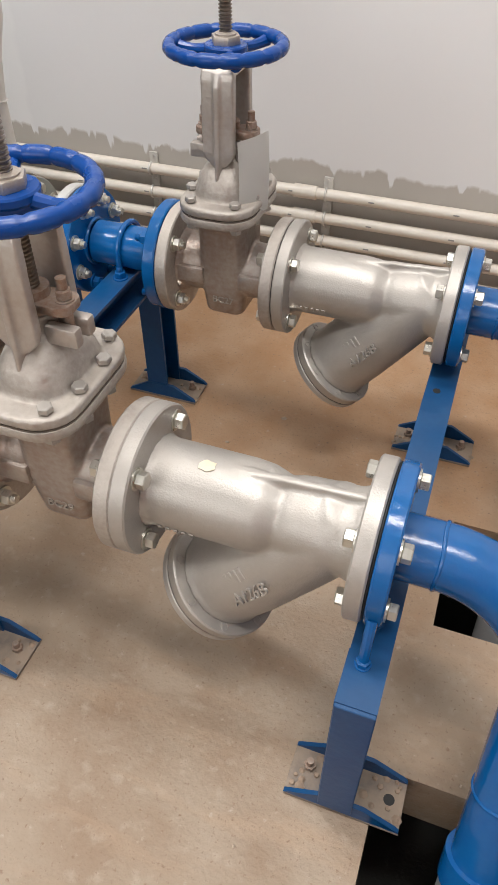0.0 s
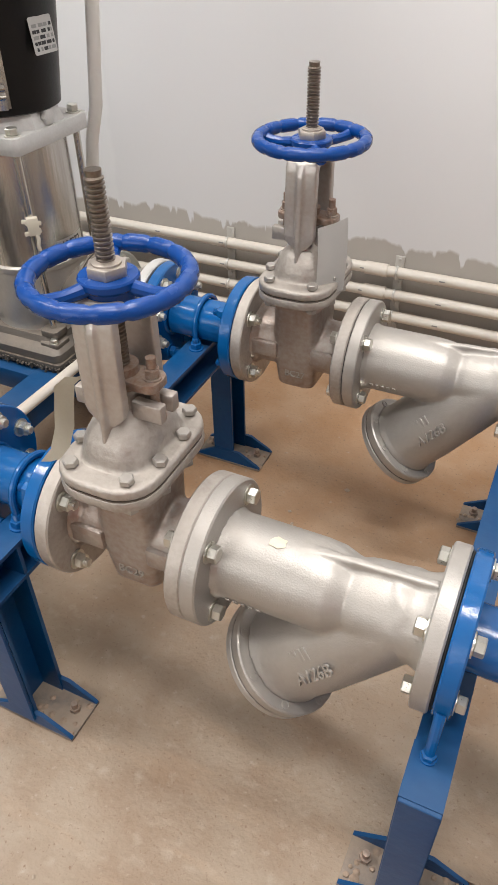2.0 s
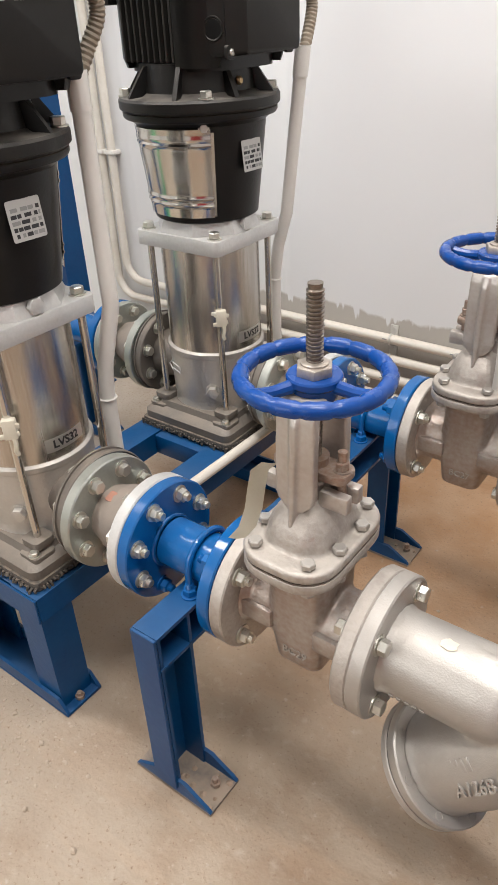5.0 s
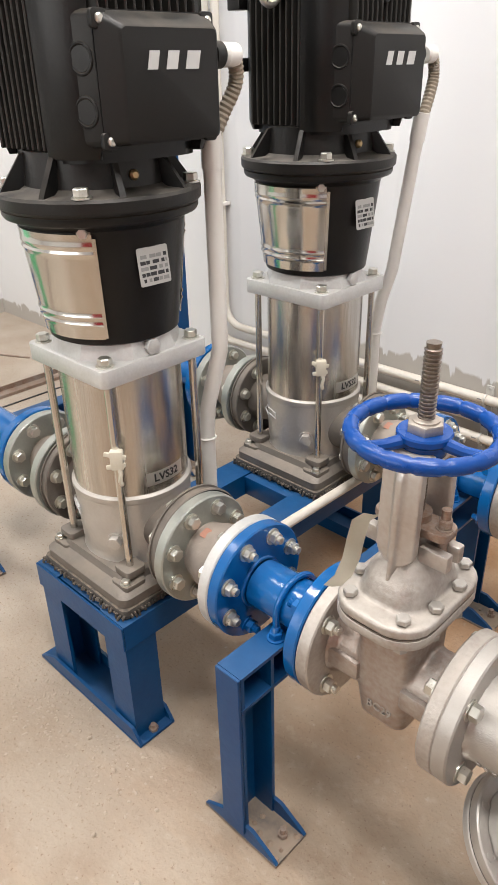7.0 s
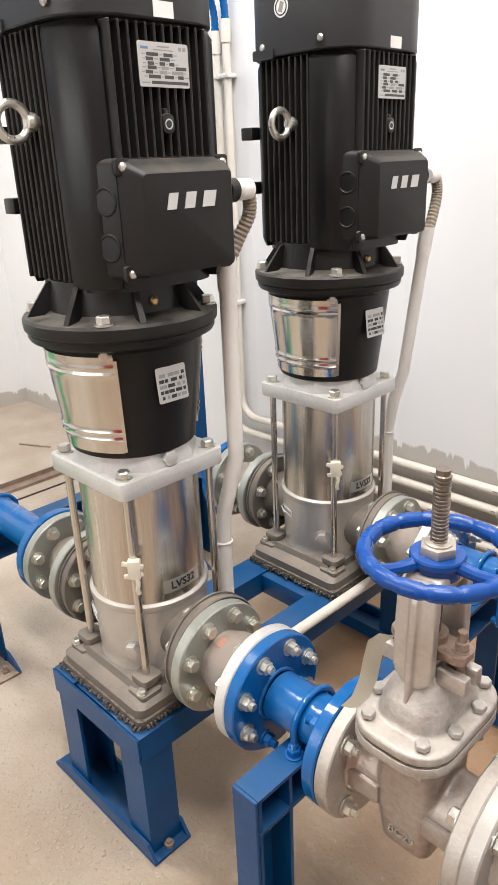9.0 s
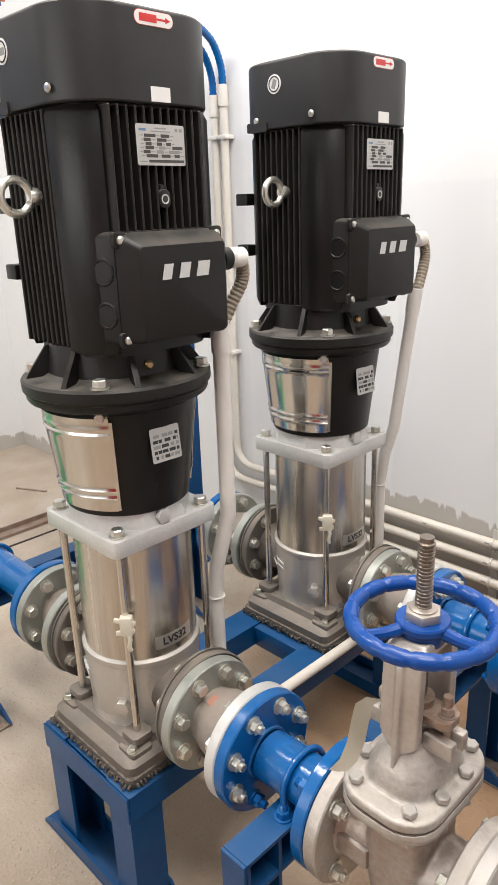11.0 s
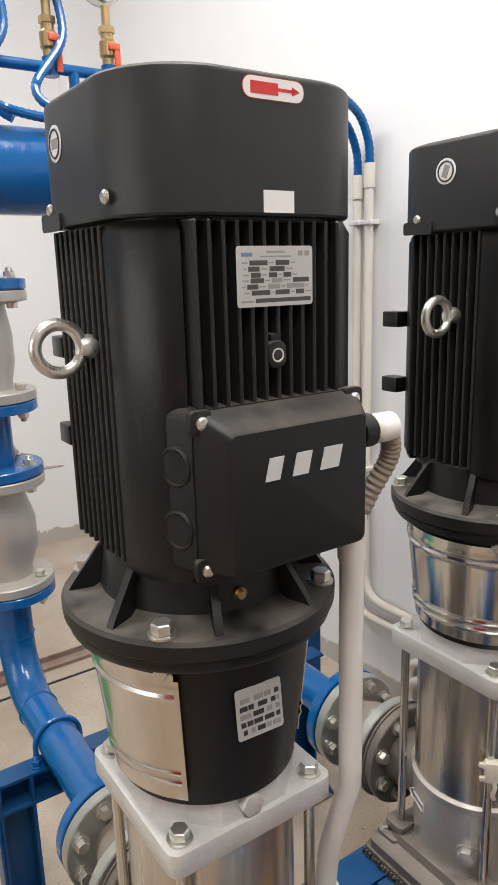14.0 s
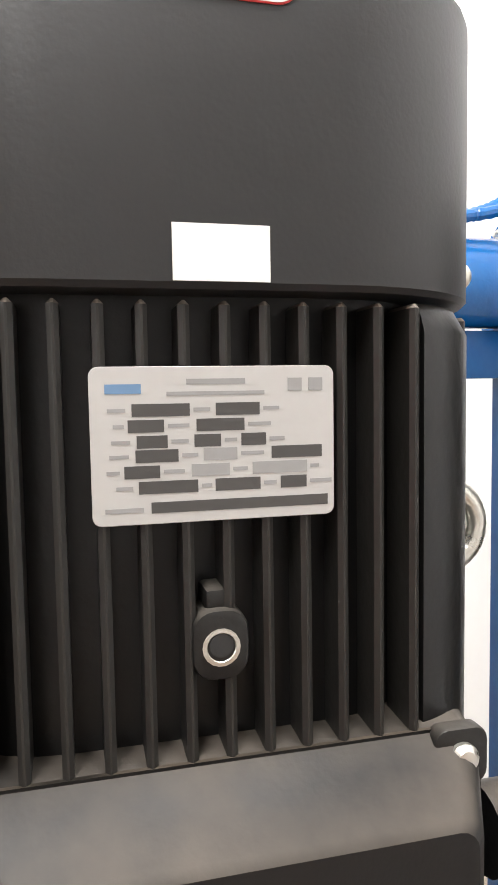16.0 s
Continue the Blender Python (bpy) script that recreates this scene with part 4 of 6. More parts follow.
def pump(m, label):
    """Upright multistage pump; the origin is on the port axis, below the shaft."""
    v = empty("multistage_pump", m, label, "pump", "upright pumps")
    # foot
    foot = [loft([[(x, y, z) for x, y in rounded(hx, hy, r)] for z, hx, hy, r in ((-0.098, 0.118, 0.128, 0.018), (-0.082, 0.118, 0.128, 0.018), (-0.074, 0.110, 0.120, 0.02), (-0.070, 0.102, 0.108, 0.03), (-0.058, 0.098, 0.103, 0.035))])]
    for sx in (-1, 1):
        for sy in (-1, 1):
            part("pad_boss", prism(rounded(0.022, 0.022, 0.008, 3, sx * 0.088, sy * 0.092), -0.0765, -0.066, bev=0.002), BASEGREY, v)
    part("foot_plate", merge(*foot), BASEGREY, v, "dark dusty cast foot")
    for sx in (-1, 1):
        for sy in (-1, 1):
            part("bolt", SMALL_BOLT, None, v, m=at(sx * 0.098, sy * 0.105, -0.066))
            part("rod_boss", prism(rounded(0.020, 0.020, 0.008, 3, sx * 0.0825, sy * 0.0825), -0.06, -0.046, bev=0.002), BASEGREY, v)
    part("lower_casting", lathe([(0, -0.06), (0.0985, -0.06), (0.0955, -0.050), (0.0970, -0.04), (0.0995, 0.03), (0.1010, 0.06), (0, 0.06)], 56), CASTGREY, v, "grey cast lower body")
    part("sleeve_ring", lathe([(0, 0.06), (0.1015, 0.06), (0.1032, 0.063), (0.1030, 0.071), (0.0985, 0.0745), (0, 0.0745)], 56), CASTGREY, v, "cast seating ring")
    part("sleeve", lathe([(0.0975, 0.0745), (0.0975, 0.284), (0, 0.284)], 64), STAINLESS, v, "brushed stainless sleeve")
    for s in (-1, 1):
        part("port", merge(lathe([(0, 0.06), (0.052, 0.06), (0.048, 0.11), (0.055, 0.149), (0, 0.149)], 32, Matrix.Scale(s, 4, (1, 0, 0)) @ ALONG_X)), BASEGREY, v)
        part("port_flange", merge(lathe([(0, 0.147), (0.0905, 0.147), (0.0925, 0.149), (0.0925, 0.153), (0.0895, 0.1535), (0.0895, 0.1645), (0.0925, 0.165), (0.0925, 0.168), (0.0905, 0.170), (0, 0.170)], 56, Matrix.Scale(s, 4, (1, 0, 0)) @ ALONG_X)), BASEGREY, v, "dark cast port flange")
        part("gasket", flange(min(s * 0.1695, s * 0.1722), max(s * 0.1695, s * 0.1722), 0.0905, bev=0.0004), BLACK_RUBBER, v, "black gasket ring")
        ring_of(BOLT, v, s * 0.147, 0.0725, 8, -s, 22.5)
    part("plug", merge(prism(hexagon(0.013), 0.0, 0.012, bev=0.001), lathe([(0.016, -0.01), (0.016, 0.001), (0, 0.001)], 20)), CASTGREY, v, "hexagon drain plug", on_cylinder(0.0995, -58, -0.012))
    # direction arrow cast on the body
    shaft = [(-0.012, 0.005), (0.016, 0.005), (0.016, -0.005), (-0.012, -0.005), (-0.012, -0.010), (-0.026, 0.0), (-0.012, 0.010)]
    part("flow_arrow", tube([on_cylinder(0.1006, -112, 0.025) @ Vector((x * 1.15, y * 1.25, 0.0002)) for x, y in shaft], 0.0016, 6, True), PALE, v, "pale raised flow arrow")
    # tie rods and head
    rod = mesh_of("tie_rod", lathe([(0.0065, -0.05), (0.0065, 0.285), (0, 0.285)], 16), ROD)
    for sx in (-1, 1):
        for sy in (-1, 1):
            part("tie_rod", rod, None, v, m=at(sx * 0.0825, sy * 0.0825, 0))
            part("nut", BOLT, None, v, m=at(sx * 0.0825, sy * 0.0825, 0.309))
    head = [prism(rounded(0.102, 0.102, 0.013, 4), 0.2815, 0.309, bev=0.0012)]
    head.append(loft([[(r * math.cos(math.pi * k / 4 + math.pi / 8), r * math.sin(math.pi * k / 4 + math.pi / 8), z) for k in range(8)] for z, r in ((0.305, 0.104), (0.313, 0.103), (0.334, 0.094))]))
    part("pump_head", merge(*head), PLATEGREY, v, "light grey painted head")
    part("plug", merge(prism(hexagon(0.013), 0.0, 0.010, bev=0.001)), PLATEGREY, v, m=on_cylinder(0.092, -3, 0.322))
    # lantern: black tapering bowl with its flange
    bowl_r = lambda z: 0.1005 + (z - 0.332) * (0.119 - 0.1005) / 0.168
    part("lantern", lathe([(0, 0.332), (0.094, 0.332), (0.0995, 0.335), (0.119, 0.497), (0.127, 0.503), (0.1375, 0.507), (0.140, 0.511), (0.140, 0.517), (0.1375, 0.519), (0, 0.519)], 64), BLACK, v, "black tapering lantern")
    zs = [0.345, 0.3455] + [0.345 + 0.15 * k / 40 for k in range(1, 40)] + [0.4945, 0.495]
    ridge = lambda z: bowl_r(z) + 0.0018 + sum(0.0022 * math.exp(-((z - c) / 0.0022) ** 2) for c in (0.368, 0.378, 0.468, 0.478))
    for a0 in (-140, 58):
        part("coupling_guard", wrap(ridge, a0, a0 + 97, 0, 0, 0.0012, zs, 30), GUARD, v, "polished ribbed guard sheet")
        part("guard_edge", wrap(lambda z: bowl_r(z) + 0.003, a0 + 97, a0 + 99.5, 0, 0, 0.0035, [0.348, 0.42, 0.49], 3), ROD, v)
        part("screw", SMALL_BOLT, None, v, m=on_cylinder(0.118, a0 + 92, 0.497))
    # motor stool
    part("motor_flange", lathe([(0, 0.519), (0.1405, 0.519), (0.1445, 0.523), (0.145, 0.528), (0.145, 0.537), (0.142, 0.541), (0.112, 0.543), (0.104, 0.548), (0.100, 0.575), (0.098, 0.592), (0, 0.592)], 64), MOTOR_DUSTY, v, "black round motor flange")
    for k in range(8):
        a = 22.5 + 45 * k
        part("rib", prism([(0.095, 0.540), (0.137, 0.541), (0.133, 0.548), (0.104, 0.588), (0.095, 0.59)], -0.004, 0.004, Matrix.Rotation(radians(a), 4, "Z") @ Matrix.Rotation(radians(90), 4, "X")), BLACK, v)
    for k in range(4):
        part("bolt", BOLT, None, v, m=Matrix.Rotation(radians(45 + 90 * k), 4, "Z") @ at(0.1305, 0, 0.5415))
    sticker(v, "pump_plate", 0.052, 0.052, on_cylinder(0.1178, -3, 0.445) @ Matrix.Rotation(radians(-6.3), 4, "X"), 5, "small printed white plate", 5)
    me = words("LVS32", 0.0195, INK, 0.0002, bold=0.0005)
    cloud = on_cylinder(0.0979, 0, 0.100)
    part("label_strip", wrap(lambda z: 0.0977, -22, 22, 0, 0, 0.0003, [0.088, 0.112], 16), LABEL_STRIP, v, "clear model label")
    for vert in me.vertices:
        a = vert.co.x / 0.098
        vert.co = Vector((0.0981 * math.sin(a), vert.co.y, 0.0981 * math.cos(a) - 0.0979 + vert.co.z))
    part("model_letters", me, None, v, "printed model letters", cloud)
    part("zip_tie", box(-0.007, 0.007, -0.010, 0.010, -0.016, 0.016, 0.002), TAPE, v, "white cable-tie knot", Matrix.Rotation(radians(-45), 4, "Z") @ at(0.125, 0.002, 0.160))
    part("zip_tie", tube([(0.1165 + 0.0095 * math.cos(radians(30 * k)), 0.0095 * math.sin(radians(30 * k)), 0.162) for k in range(12)], 0.0022, 6, True), TAPE, v, "white cable tie", Matrix.Rotation(radians(-45), 4, "Z"))
    knot = Matrix.Rotation(radians(-45), 4, "Z")
    for z, tilt, w in ((0.150, 8, 0.030), (0.168, -12, 0.034)):
        part("zip_tie", box(-0.0025, 0.0025, -w / 2, w / 2, -0.0035, 0.0035, 0.001), TAPE, v, "cream cable tie", knot @ at(0.128, 0.0, z) @ Matrix.Rotation(radians(tilt), 4, "X"))
    part("tie_tail", tube([(0.128, 0.004, 0.15), (0.131, 0.007, 0.138), (0.130, 0.004, 0.124), (0.127, 0.006, 0.116)], 0.0035, 6), TAPE, v, "cream loose tie end", knot)
    part("bleed_plug", lathe([(0.007, 0.0), (0.007, 0.006), (0.004, 0.009), (0, 0.009)], 14), BRASS, v, "small brass plug", on_cylinder(0.0995, -8, 0.563))
    motor(v)
    return v


def motor(v):
    """The finned motor on the stool, its terminal box and fan hood."""
    dy = 0.018                                       # the motor stands a little north of the shaft line
    c = Matrix.Translation((0, dy, 0))
    core = [prism(rounded(0.104, 0.104, 0.058, 8), 0.580, 0.905, c)]
    for ang in (0, 90, 180, 270):
        q = c @ Matrix.Rotation(radians(ang), 4, "Z")
        # smooth rounded corner panel between two rows of fins
        sec = []
        for z, g in ((0.585, -0.004), (0.60, 0.0), (0.89, 0.0), (0.900, -0.004)):
            h, r = (0.1170 if ang == 270 else 0.1155) + g, {0: 0.046, 270: 0.080}.get(ang, 0.056)
            t0 = math.degrees(math.asin((0.0795 - h + r) / r))
            edge = [(h - r + r * math.cos(radians(t)), h - r + r * math.sin(radians(t)), z) for t in ((0 if ang == 270 else t0) + (90 - t0 - (0 if ang == 270 else t0)) * q / 14 for q in range(15))]
            sec.append(edge + [(0.075, 0.098, z), (0.098, 0.037 if ang == 270 else 0.075, z)])
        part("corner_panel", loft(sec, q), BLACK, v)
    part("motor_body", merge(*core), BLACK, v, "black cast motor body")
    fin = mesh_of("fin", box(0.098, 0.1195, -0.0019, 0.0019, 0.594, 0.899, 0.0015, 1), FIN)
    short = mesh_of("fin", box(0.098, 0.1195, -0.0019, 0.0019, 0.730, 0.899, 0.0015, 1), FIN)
    for ang in (0, 90, 180, 270):
        for k in range(9 if ang == 270 else 12):
            y = -0.0738 + 0.01342 * k
            part("fin", short if ang == 0 else fin, None, v, m=c @ Matrix.Rotation(radians(ang), 4, "Z") @ at(0, y, 0))
    for s in (-1, 1):
        ring = [(0, 0.0215 * math.cos(2 * math.pi * k / 28), 0.0215 * math.sin(2 * math.pi * k / 28)) for k in range(28)]
        part("eye_bolt", merge(tube(ring, 0.0058, 12, True), lathe([(0.0105, -0.034), (0.0115, -0.026), (0.009, -0.019), (0, -0.018)], 18, Matrix.Rotation(radians(90), 4, "X"))) if s < 0 else merge(tube(ring, 0.0058, 12, True), lathe([(0.0105, -0.034), (0.0115, -0.026), (0.009, -0.019), (0, -0.018)], 18, Matrix.Rotation(radians(-90), 4, "X"))), ZINC, v, "zinc-plated lifting eye", at(0.0, dy + s * 0.150, 0.795))
    for z in (0.69, 0.785):
        part("lug", box(-0.138, -0.108, -0.012, 0.012, z - 0.011, z + 0.011, 0.002), BLACK, v, m=at(0, dy - 0.098, 0))
    part("boss", merge(prism(rounded(0.0096, 0.0120, 0.0075, 5), 0.0, 0.0225, FACE_X, bev=0.002), box(0.0, 0.019, -0.0045, 0.0045, 0.009, 0.018, 0.002)), MOTOR_DUSTY, v, "rounded drilled boss", at(0.099, dy + 0.003, 0.7865))
    part("boss_hole", lathe([(0.0064, 0.0222), (0.0064, 0.0228), (0.0050, 0.0229), (0.0046, 0.0224), (0, 0.0224)], 18, FACE_X), ZINC, v, "bare metal tapped hole", at(0.099, dy + 0.003, 0.786))
    # no bore is cut; a dark disc paints its shade
    part("hole_shadow", prism([(0.0040 * math.cos(a), 0.0040 * math.sin(a) + 0.0006) for a in (math.pi * q / 8 for q in range(16))], 0.0225, 0.0227, FACE_X), BLACK_RUBBER, v, "flat dark disc for the shade in the bore", at(0.099, dy + 0.003, 0.786))
    # fan hood
    hood = []
    for z, h, r in ((0.902, 0.1215, 0.074), (0.904, 0.1235, 0.076), (1.0055, 0.1235, 0.076), (1.0085, 0.1228, 0.075), (1.0108, 0.1205, 0.073), (1.0120, 0.1165, 0.070), (1.0165, 0.088, 0.045), (1.019, 0.05, 0.03)):
        hood.append([(x, y + dy, z) for x, y in rounded(h, h, r, 10)])
    part("fan_hood", loft(hood), HOOD, v, "dark grey fan hood")
    part("hood_lip", prism(rounded(0.0245, 0.008, 0.003, 2), 0.0, 0.003, at(0.0, 0, 0)), HOOD, v, m=c @ at(-0.06, -0.1235, 0.907) @ FACE_S)
    screw = mesh_of("screw", lathe([(0.0058, 0), (0.0058, 0.002), (0.004, 0.004), (0, 0.0045)], 16), ZINC)
    for ang in (0, 90, 180, 270):
        for y in (-0.062, 0.067):
            if ang == 0:
                continue
            part("screw", screw, None, v, m=c @ Matrix.Rotation(radians(ang), 4, "Z") @ at(0.1235, y, 0.918) @ FACE_X)
    # plates on the hood and the fins
    rating_plate(v, 0.080, 0.050, c @ at(0.1197, 0.003, 0.853) @ FACE_X)
    part("blank_sticker", box(-0.0156, 0.0156, -0.0088, 0.0088, 0, 0.0006), PAPER, v, "blank white sticker", c @ at(0.1236, 0.005, 0.9130) @ FACE_X)
    arrow = part("arrow_sticker", prism(rounded(0.030, 0.0080, 0.0078, 6), 0, 0.0006), PAPER, v, "white and red arrow sticker", c @ at(0.1236, 0.0015, 0.9980) @ FACE_X)
    part("arrow_edge", prism(rounded(0.0305, 0.0085, 0.0082, 6), -0.0003, 0.0003), RED, arrow)
    part("arrow_mark", merge(box(-0.023, 0.004, -0.0045, 0.0045, 0.0006, 0.0009), box(0.004, 0.02, -0.0012, 0.0012, 0.0006, 0.0009), prism([(0.018, -0.0035), (0.026, 0.0), (0.018, 0.0035)], 0.0006, 0.0009)), RED, arrow)
    disc = part("round_sticker", lathe([(0.0125, 0), (0.0125, 0.0005), (0, 0.0005)], 32), PAPER, v, "round white sticker", c @ at(-0.037, -0.1237, 0.973) @ FACE_S @ Matrix.Scale(1.25, 4))
    part("print_ring", tube([(0.0095 * math.cos(2 * math.pi * k / 24), 0.0095 * math.sin(2 * math.pi * k / 24), 0.0005) for k in range(24)], 0.0009, 6, True), INK, disc)
    part("print_bar", box(-0.006, 0.006, -0.0035, 0.0035, 0.0005, 0.0008), GREY_INK, disc)
    # terminal box
    sec = []
    for x, y0, y1, z0, z1, r in ((0.062, -0.1045, 0.112, 0.597, 0.750, 0.010), (0.118, -0.0865, 0.100, 0.599, 0.747, 0.010), (0.121, -0.083, 0.098, 0.601, 0.745, 0.010), (0.1475, -0.070, 0.084, 0.603, 0.731, 0.008), (0.150, -0.067, 0.081, 0.607, 0.728, 0.007)):
        sec.append([(x, a, b) for a, b in rounded((y1 - y0) / 2, (z1 - z0) / 2, r, 4, (y0 + y1) / 2, (z0 + z1) / 2)])
    tbox = part("terminal_box", loft(sec, c), BOX_DUSTY, v, "dark terminal box thick with dust")
    part("box_seam", prism(rounded(0.0930, 0.0740, 0.011, 4), 0, 0.0018, c @ at(0.1180, 0.0070, 0.6730) @ FACE_X), BLACK, tbox)
    for y, z in ((-0.079, 0.737), (0.089, 0.738), (-0.079, 0.607), (0.089, 0.607)):
        part("screw", screw, None, tbox, m=c @ at(0.1252, y, z) @ FACE_X)
        part("screw_ear", prism(rounded(0.0105, 0.0105, 0.005, 4), 0, 0.0075, c @ at(0.1177, y, z) @ FACE_X, bev=0.001), MOTOR_DUSTY, tbox)
    for z in (0.697, 0.640):
        part("knockout", merge(tube([(0.0155 * math.cos(2 * math.pi * k / 24), 0.0165 * math.sin(2 * math.pi * k / 24), 0) for k in range(24)], 0.0022, 8, True), lathe([(0.014, -0.004), (0.014, 0.0015), (0, 0.0015)], 24)), BLACK, tbox, "round blank knock-out", c @ at(0.1005, -0.0923, z) @ Matrix.Rotation(radians(17.8), 4, "Z") @ FACE_S)
    # three slanted pale bars stand for the maker's lettering
    for y, w in ((-0.033, 0.014), (-0.003, 0.016), (0.030, 0.020)):
        part("logo_bar", prism([(-w / 2 - 0.003, -0.010), (w / 2 - 0.002, -0.010), (w / 2 + 0.003, 0.010), (-w / 2 + 0.002, 0.010)], 0, 0.0012, c @ at(0.1502, 0.009 + y, 0.694) @ FACE_X), PALE, tbox, "pale maker's mark")
    part("gland", merge(lathe([(0.017, 0.0), (0.017, 0.016), (0.013, 0.02), (0, 0.02)], 18, Matrix.Rotation(radians(-90), 4, "X"))), BLACK, tbox, "black cable gland", c @ at(0.112, 0.105, 0.70))


pump_label = "upright multistage pump, stainless sleeve and black finned motor"
near_pump = pump(at(-0.845, 0.652, AXIS_Z), pump_label)
far_pump = copy_thing(near_pump, at(-0.845, 0.652 + PITCH, AXIS_Z))
for child in far_pump.children:
    if child.name.startswith("round_sticker"):
        child.matrix_basis = at(0.020, 0, 0) @ child.matrix_basis @ Matrix.Rotation(radians(70), 4, "Z")


# ---- steel supports ----
def channel(length, depth=0.066, width=0.045, t=0.006):
    """A C-section standing on z, web at -x, open to +x; depth along y."""
    o = [(-width / 2, -depth / 2), (width / 2, -depth / 2), (width / 2, -depth / 2 + t), (-width / 2 + t, -depth / 2 + t), (-width / 2 + t, depth / 2 - t), (width / 2, depth / 2 - t), (width / 2, depth / 2), (-width / 2, depth / 2)]
    return prism(o, 0.0, length)


def foot(parent, x, y, span=0.155, deep=0.072, plate_mat=None, hole=False):
    """Base plate with two pointed gussets along its long edges."""
    part("base_plate", prism([(-span / 2, -deep / 2), (span / 2, -deep / 2), (span / 2, deep / 2), (-span / 2, deep / 2)], 0.0005, 0.006, bev=0.001), plate_mat or PLATE_DUSTY, parent, "dusty steel base plate", at(x, y, 0))
    for s in (-1, 1):
        o = [(-span / 2, 0.006), (span / 2, 0.006), (span / 2 - 0.006, 0.012), (0.028, 0.036), (-0.028, 0.036), (-span / 2 + 0.002, 0.008)]
        part("gusset", prism(o, -0.003, 0.003, Matrix.Rotation(radians(90), 4, "X")), STEEL_BLUE, parent, m=at(x, y + s * (deep / 2 - 0.0035), 0))
    if hole:
        # plate is not drilled; a black disc stands for the hole's shade
        part("bolt_hole_shade", lathe([(0.0075, 0.0), (0.0075, 0.0006), (0, 0.0006)], 16), BLACK_RUBBER, parent, "flat black disc for the shade in an empty bolt hole", at(x + 0.058, y + 0.002, 0.006))
    for s in (-1,) if hole else (-1, 1):
        part("anchor_bolt", merge(lathe([(0.005, 0), (0.005, 0.018), (0, 0.019)], 10), prism(hexagon(0.0085), 0.001, 0.008)), RUSTY, parent, "rusty anchor bolt", at(x + s * 0.053, y + 0.008, 0.006))
    bits = []
    rnd = random.Random(int(1000 * (x + 7 * y)))
    for k in range(22):
        a = rnd.uniform(-math.pi, math.pi)
        bits.append(lathe([(0, -0.001), (rnd.uniform(0.003, 0.008), 0.0), (rnd.uniform(0.002, 0.004), 0.003), (0, 0.0045)], 6, at(rnd.uniform(-span / 2, span / 2), rnd.choice((-1, 1)) * rnd.uniform(0.0, deep / 2 - 0.008), 0.0055)))
    ob = part("mortar_crumb", merge(*bits), MUD, parent, "crumbs of dried mortar", at(x, y, 0))
    ob["kind"] = "stuff"


def u_bolt(parent, x, y, z, r, base, mat, thick=0.005):
    pts = [(x, y - r, base - 0.004), (x, y - r, z)] + [(x, y - r * math.cos(a), z + r * math.sin(a)) for a in (math.pi * k / 16 for k in range(1, 16))] + [(x, y + r, z), (x, y + r, base - 0.004)]
    part("u_bolt", tube(pts, thick, 10), mat, parent, "blue painted clamp")
    for s in (-1, 1):
        part("nut", BLUE_NUT, None, parent, m=at(x, y + s * r, base))


def pipe_bench(x, top, y0, y1, label, posts, clamp_r, clamp_x, far_clamp=True, name="support_bench"):
    b = empty(name, at(x, 0, 0), label, "pipe support", "blue pipe supports")
    beam = prism([(-0.0225, -0.066), (0.0225, -0.066), (0.0225, -0.060), (-0.0165, -0.060), (-0.0165, -0.006), (0.0225, -0.006), (0.0225, 0.0), (-0.0225, 0.0)], y0 + 0.0055, y1, Matrix(((1, 0, 0, 0), (0, 0, 1, 0), (0, 1, 0, top), (0, 0, 0, 1))))
    part("beam", beam, STEEL_BLUE, b, "blue steel channel beam")
    for y in posts:
        part("post", channel(top - 0.0615 if y > y0 + 0.1 else top - 0.002), STEEL_BLUE, b, m=at(0, y, 0.0) @ Matrix.Translation((-0.001, 0, 0)))
        foot(b, 0.008, y, hole=not far_clamp and y < 0.8)
    part("end_plate", box(-0.0225, 0.0225, y0, y0 + 0.0055, 0.02, top, 0.001, 1), STEEL_BLUE, b)
    for s in (() if far_clamp else (-1, 1)):
        # beam is solid here, the dark of each hole is a black disc
        part("bolt_hole_shade", lathe([(0.006, 0.0), (0.006, 0.0006), (0, 0.0006)], 14), BLACK_RUBBER, b, "flat black disc for the shade in an empty bolt hole", at(clamp_x, AXIS_Y + PITCH + s * clamp_r, top))
    for y in (AXIS_Y, AXIS_Y + PITCH) if far_clamp else ():
        u_bolt(b, clamp_x, y, AXIS_Z, clamp_r, top, BLUE)
    for s in () if far_clamp else (-1, 1):
        part("clamp_rod", tube([(clamp_x, AXIS_Y + s * clamp_r, top - 0.004), (clamp_x, AXIS_Y + s * (clamp_r - 0.004), AXIS_Z - 0.030), (clamp_x, AXIS_Y + s * (clamp_r - 0.010), AXIS_Z - 0.022)], 0.006, 10), BLUE, b, "blue painted clamp rod")
        part("nut", SMALL_BLUE_NUT, None, b, m=at(clamp_x, AXIS_Y + s * clamp_r, top))
    return b


pipe_bench(0.117, 0.2915, 0.490, 1.30, "blue steel pipe support under the strainer outlets", (0.5295, 1.235), 0.0985, -0.005, False)
pipe_bench(-0.466, 0.3465, 0.505, 1.29, "blue steel pipe support under the short spools", (0.5445, 1.225), 0.0435, 0.004)
pipe_bench(-1.42, 0.3465, 0.515, 1.29, "blue steel pipe support under the delivery pipes", (0.5545, 1.235), 0.0435, 0.004)

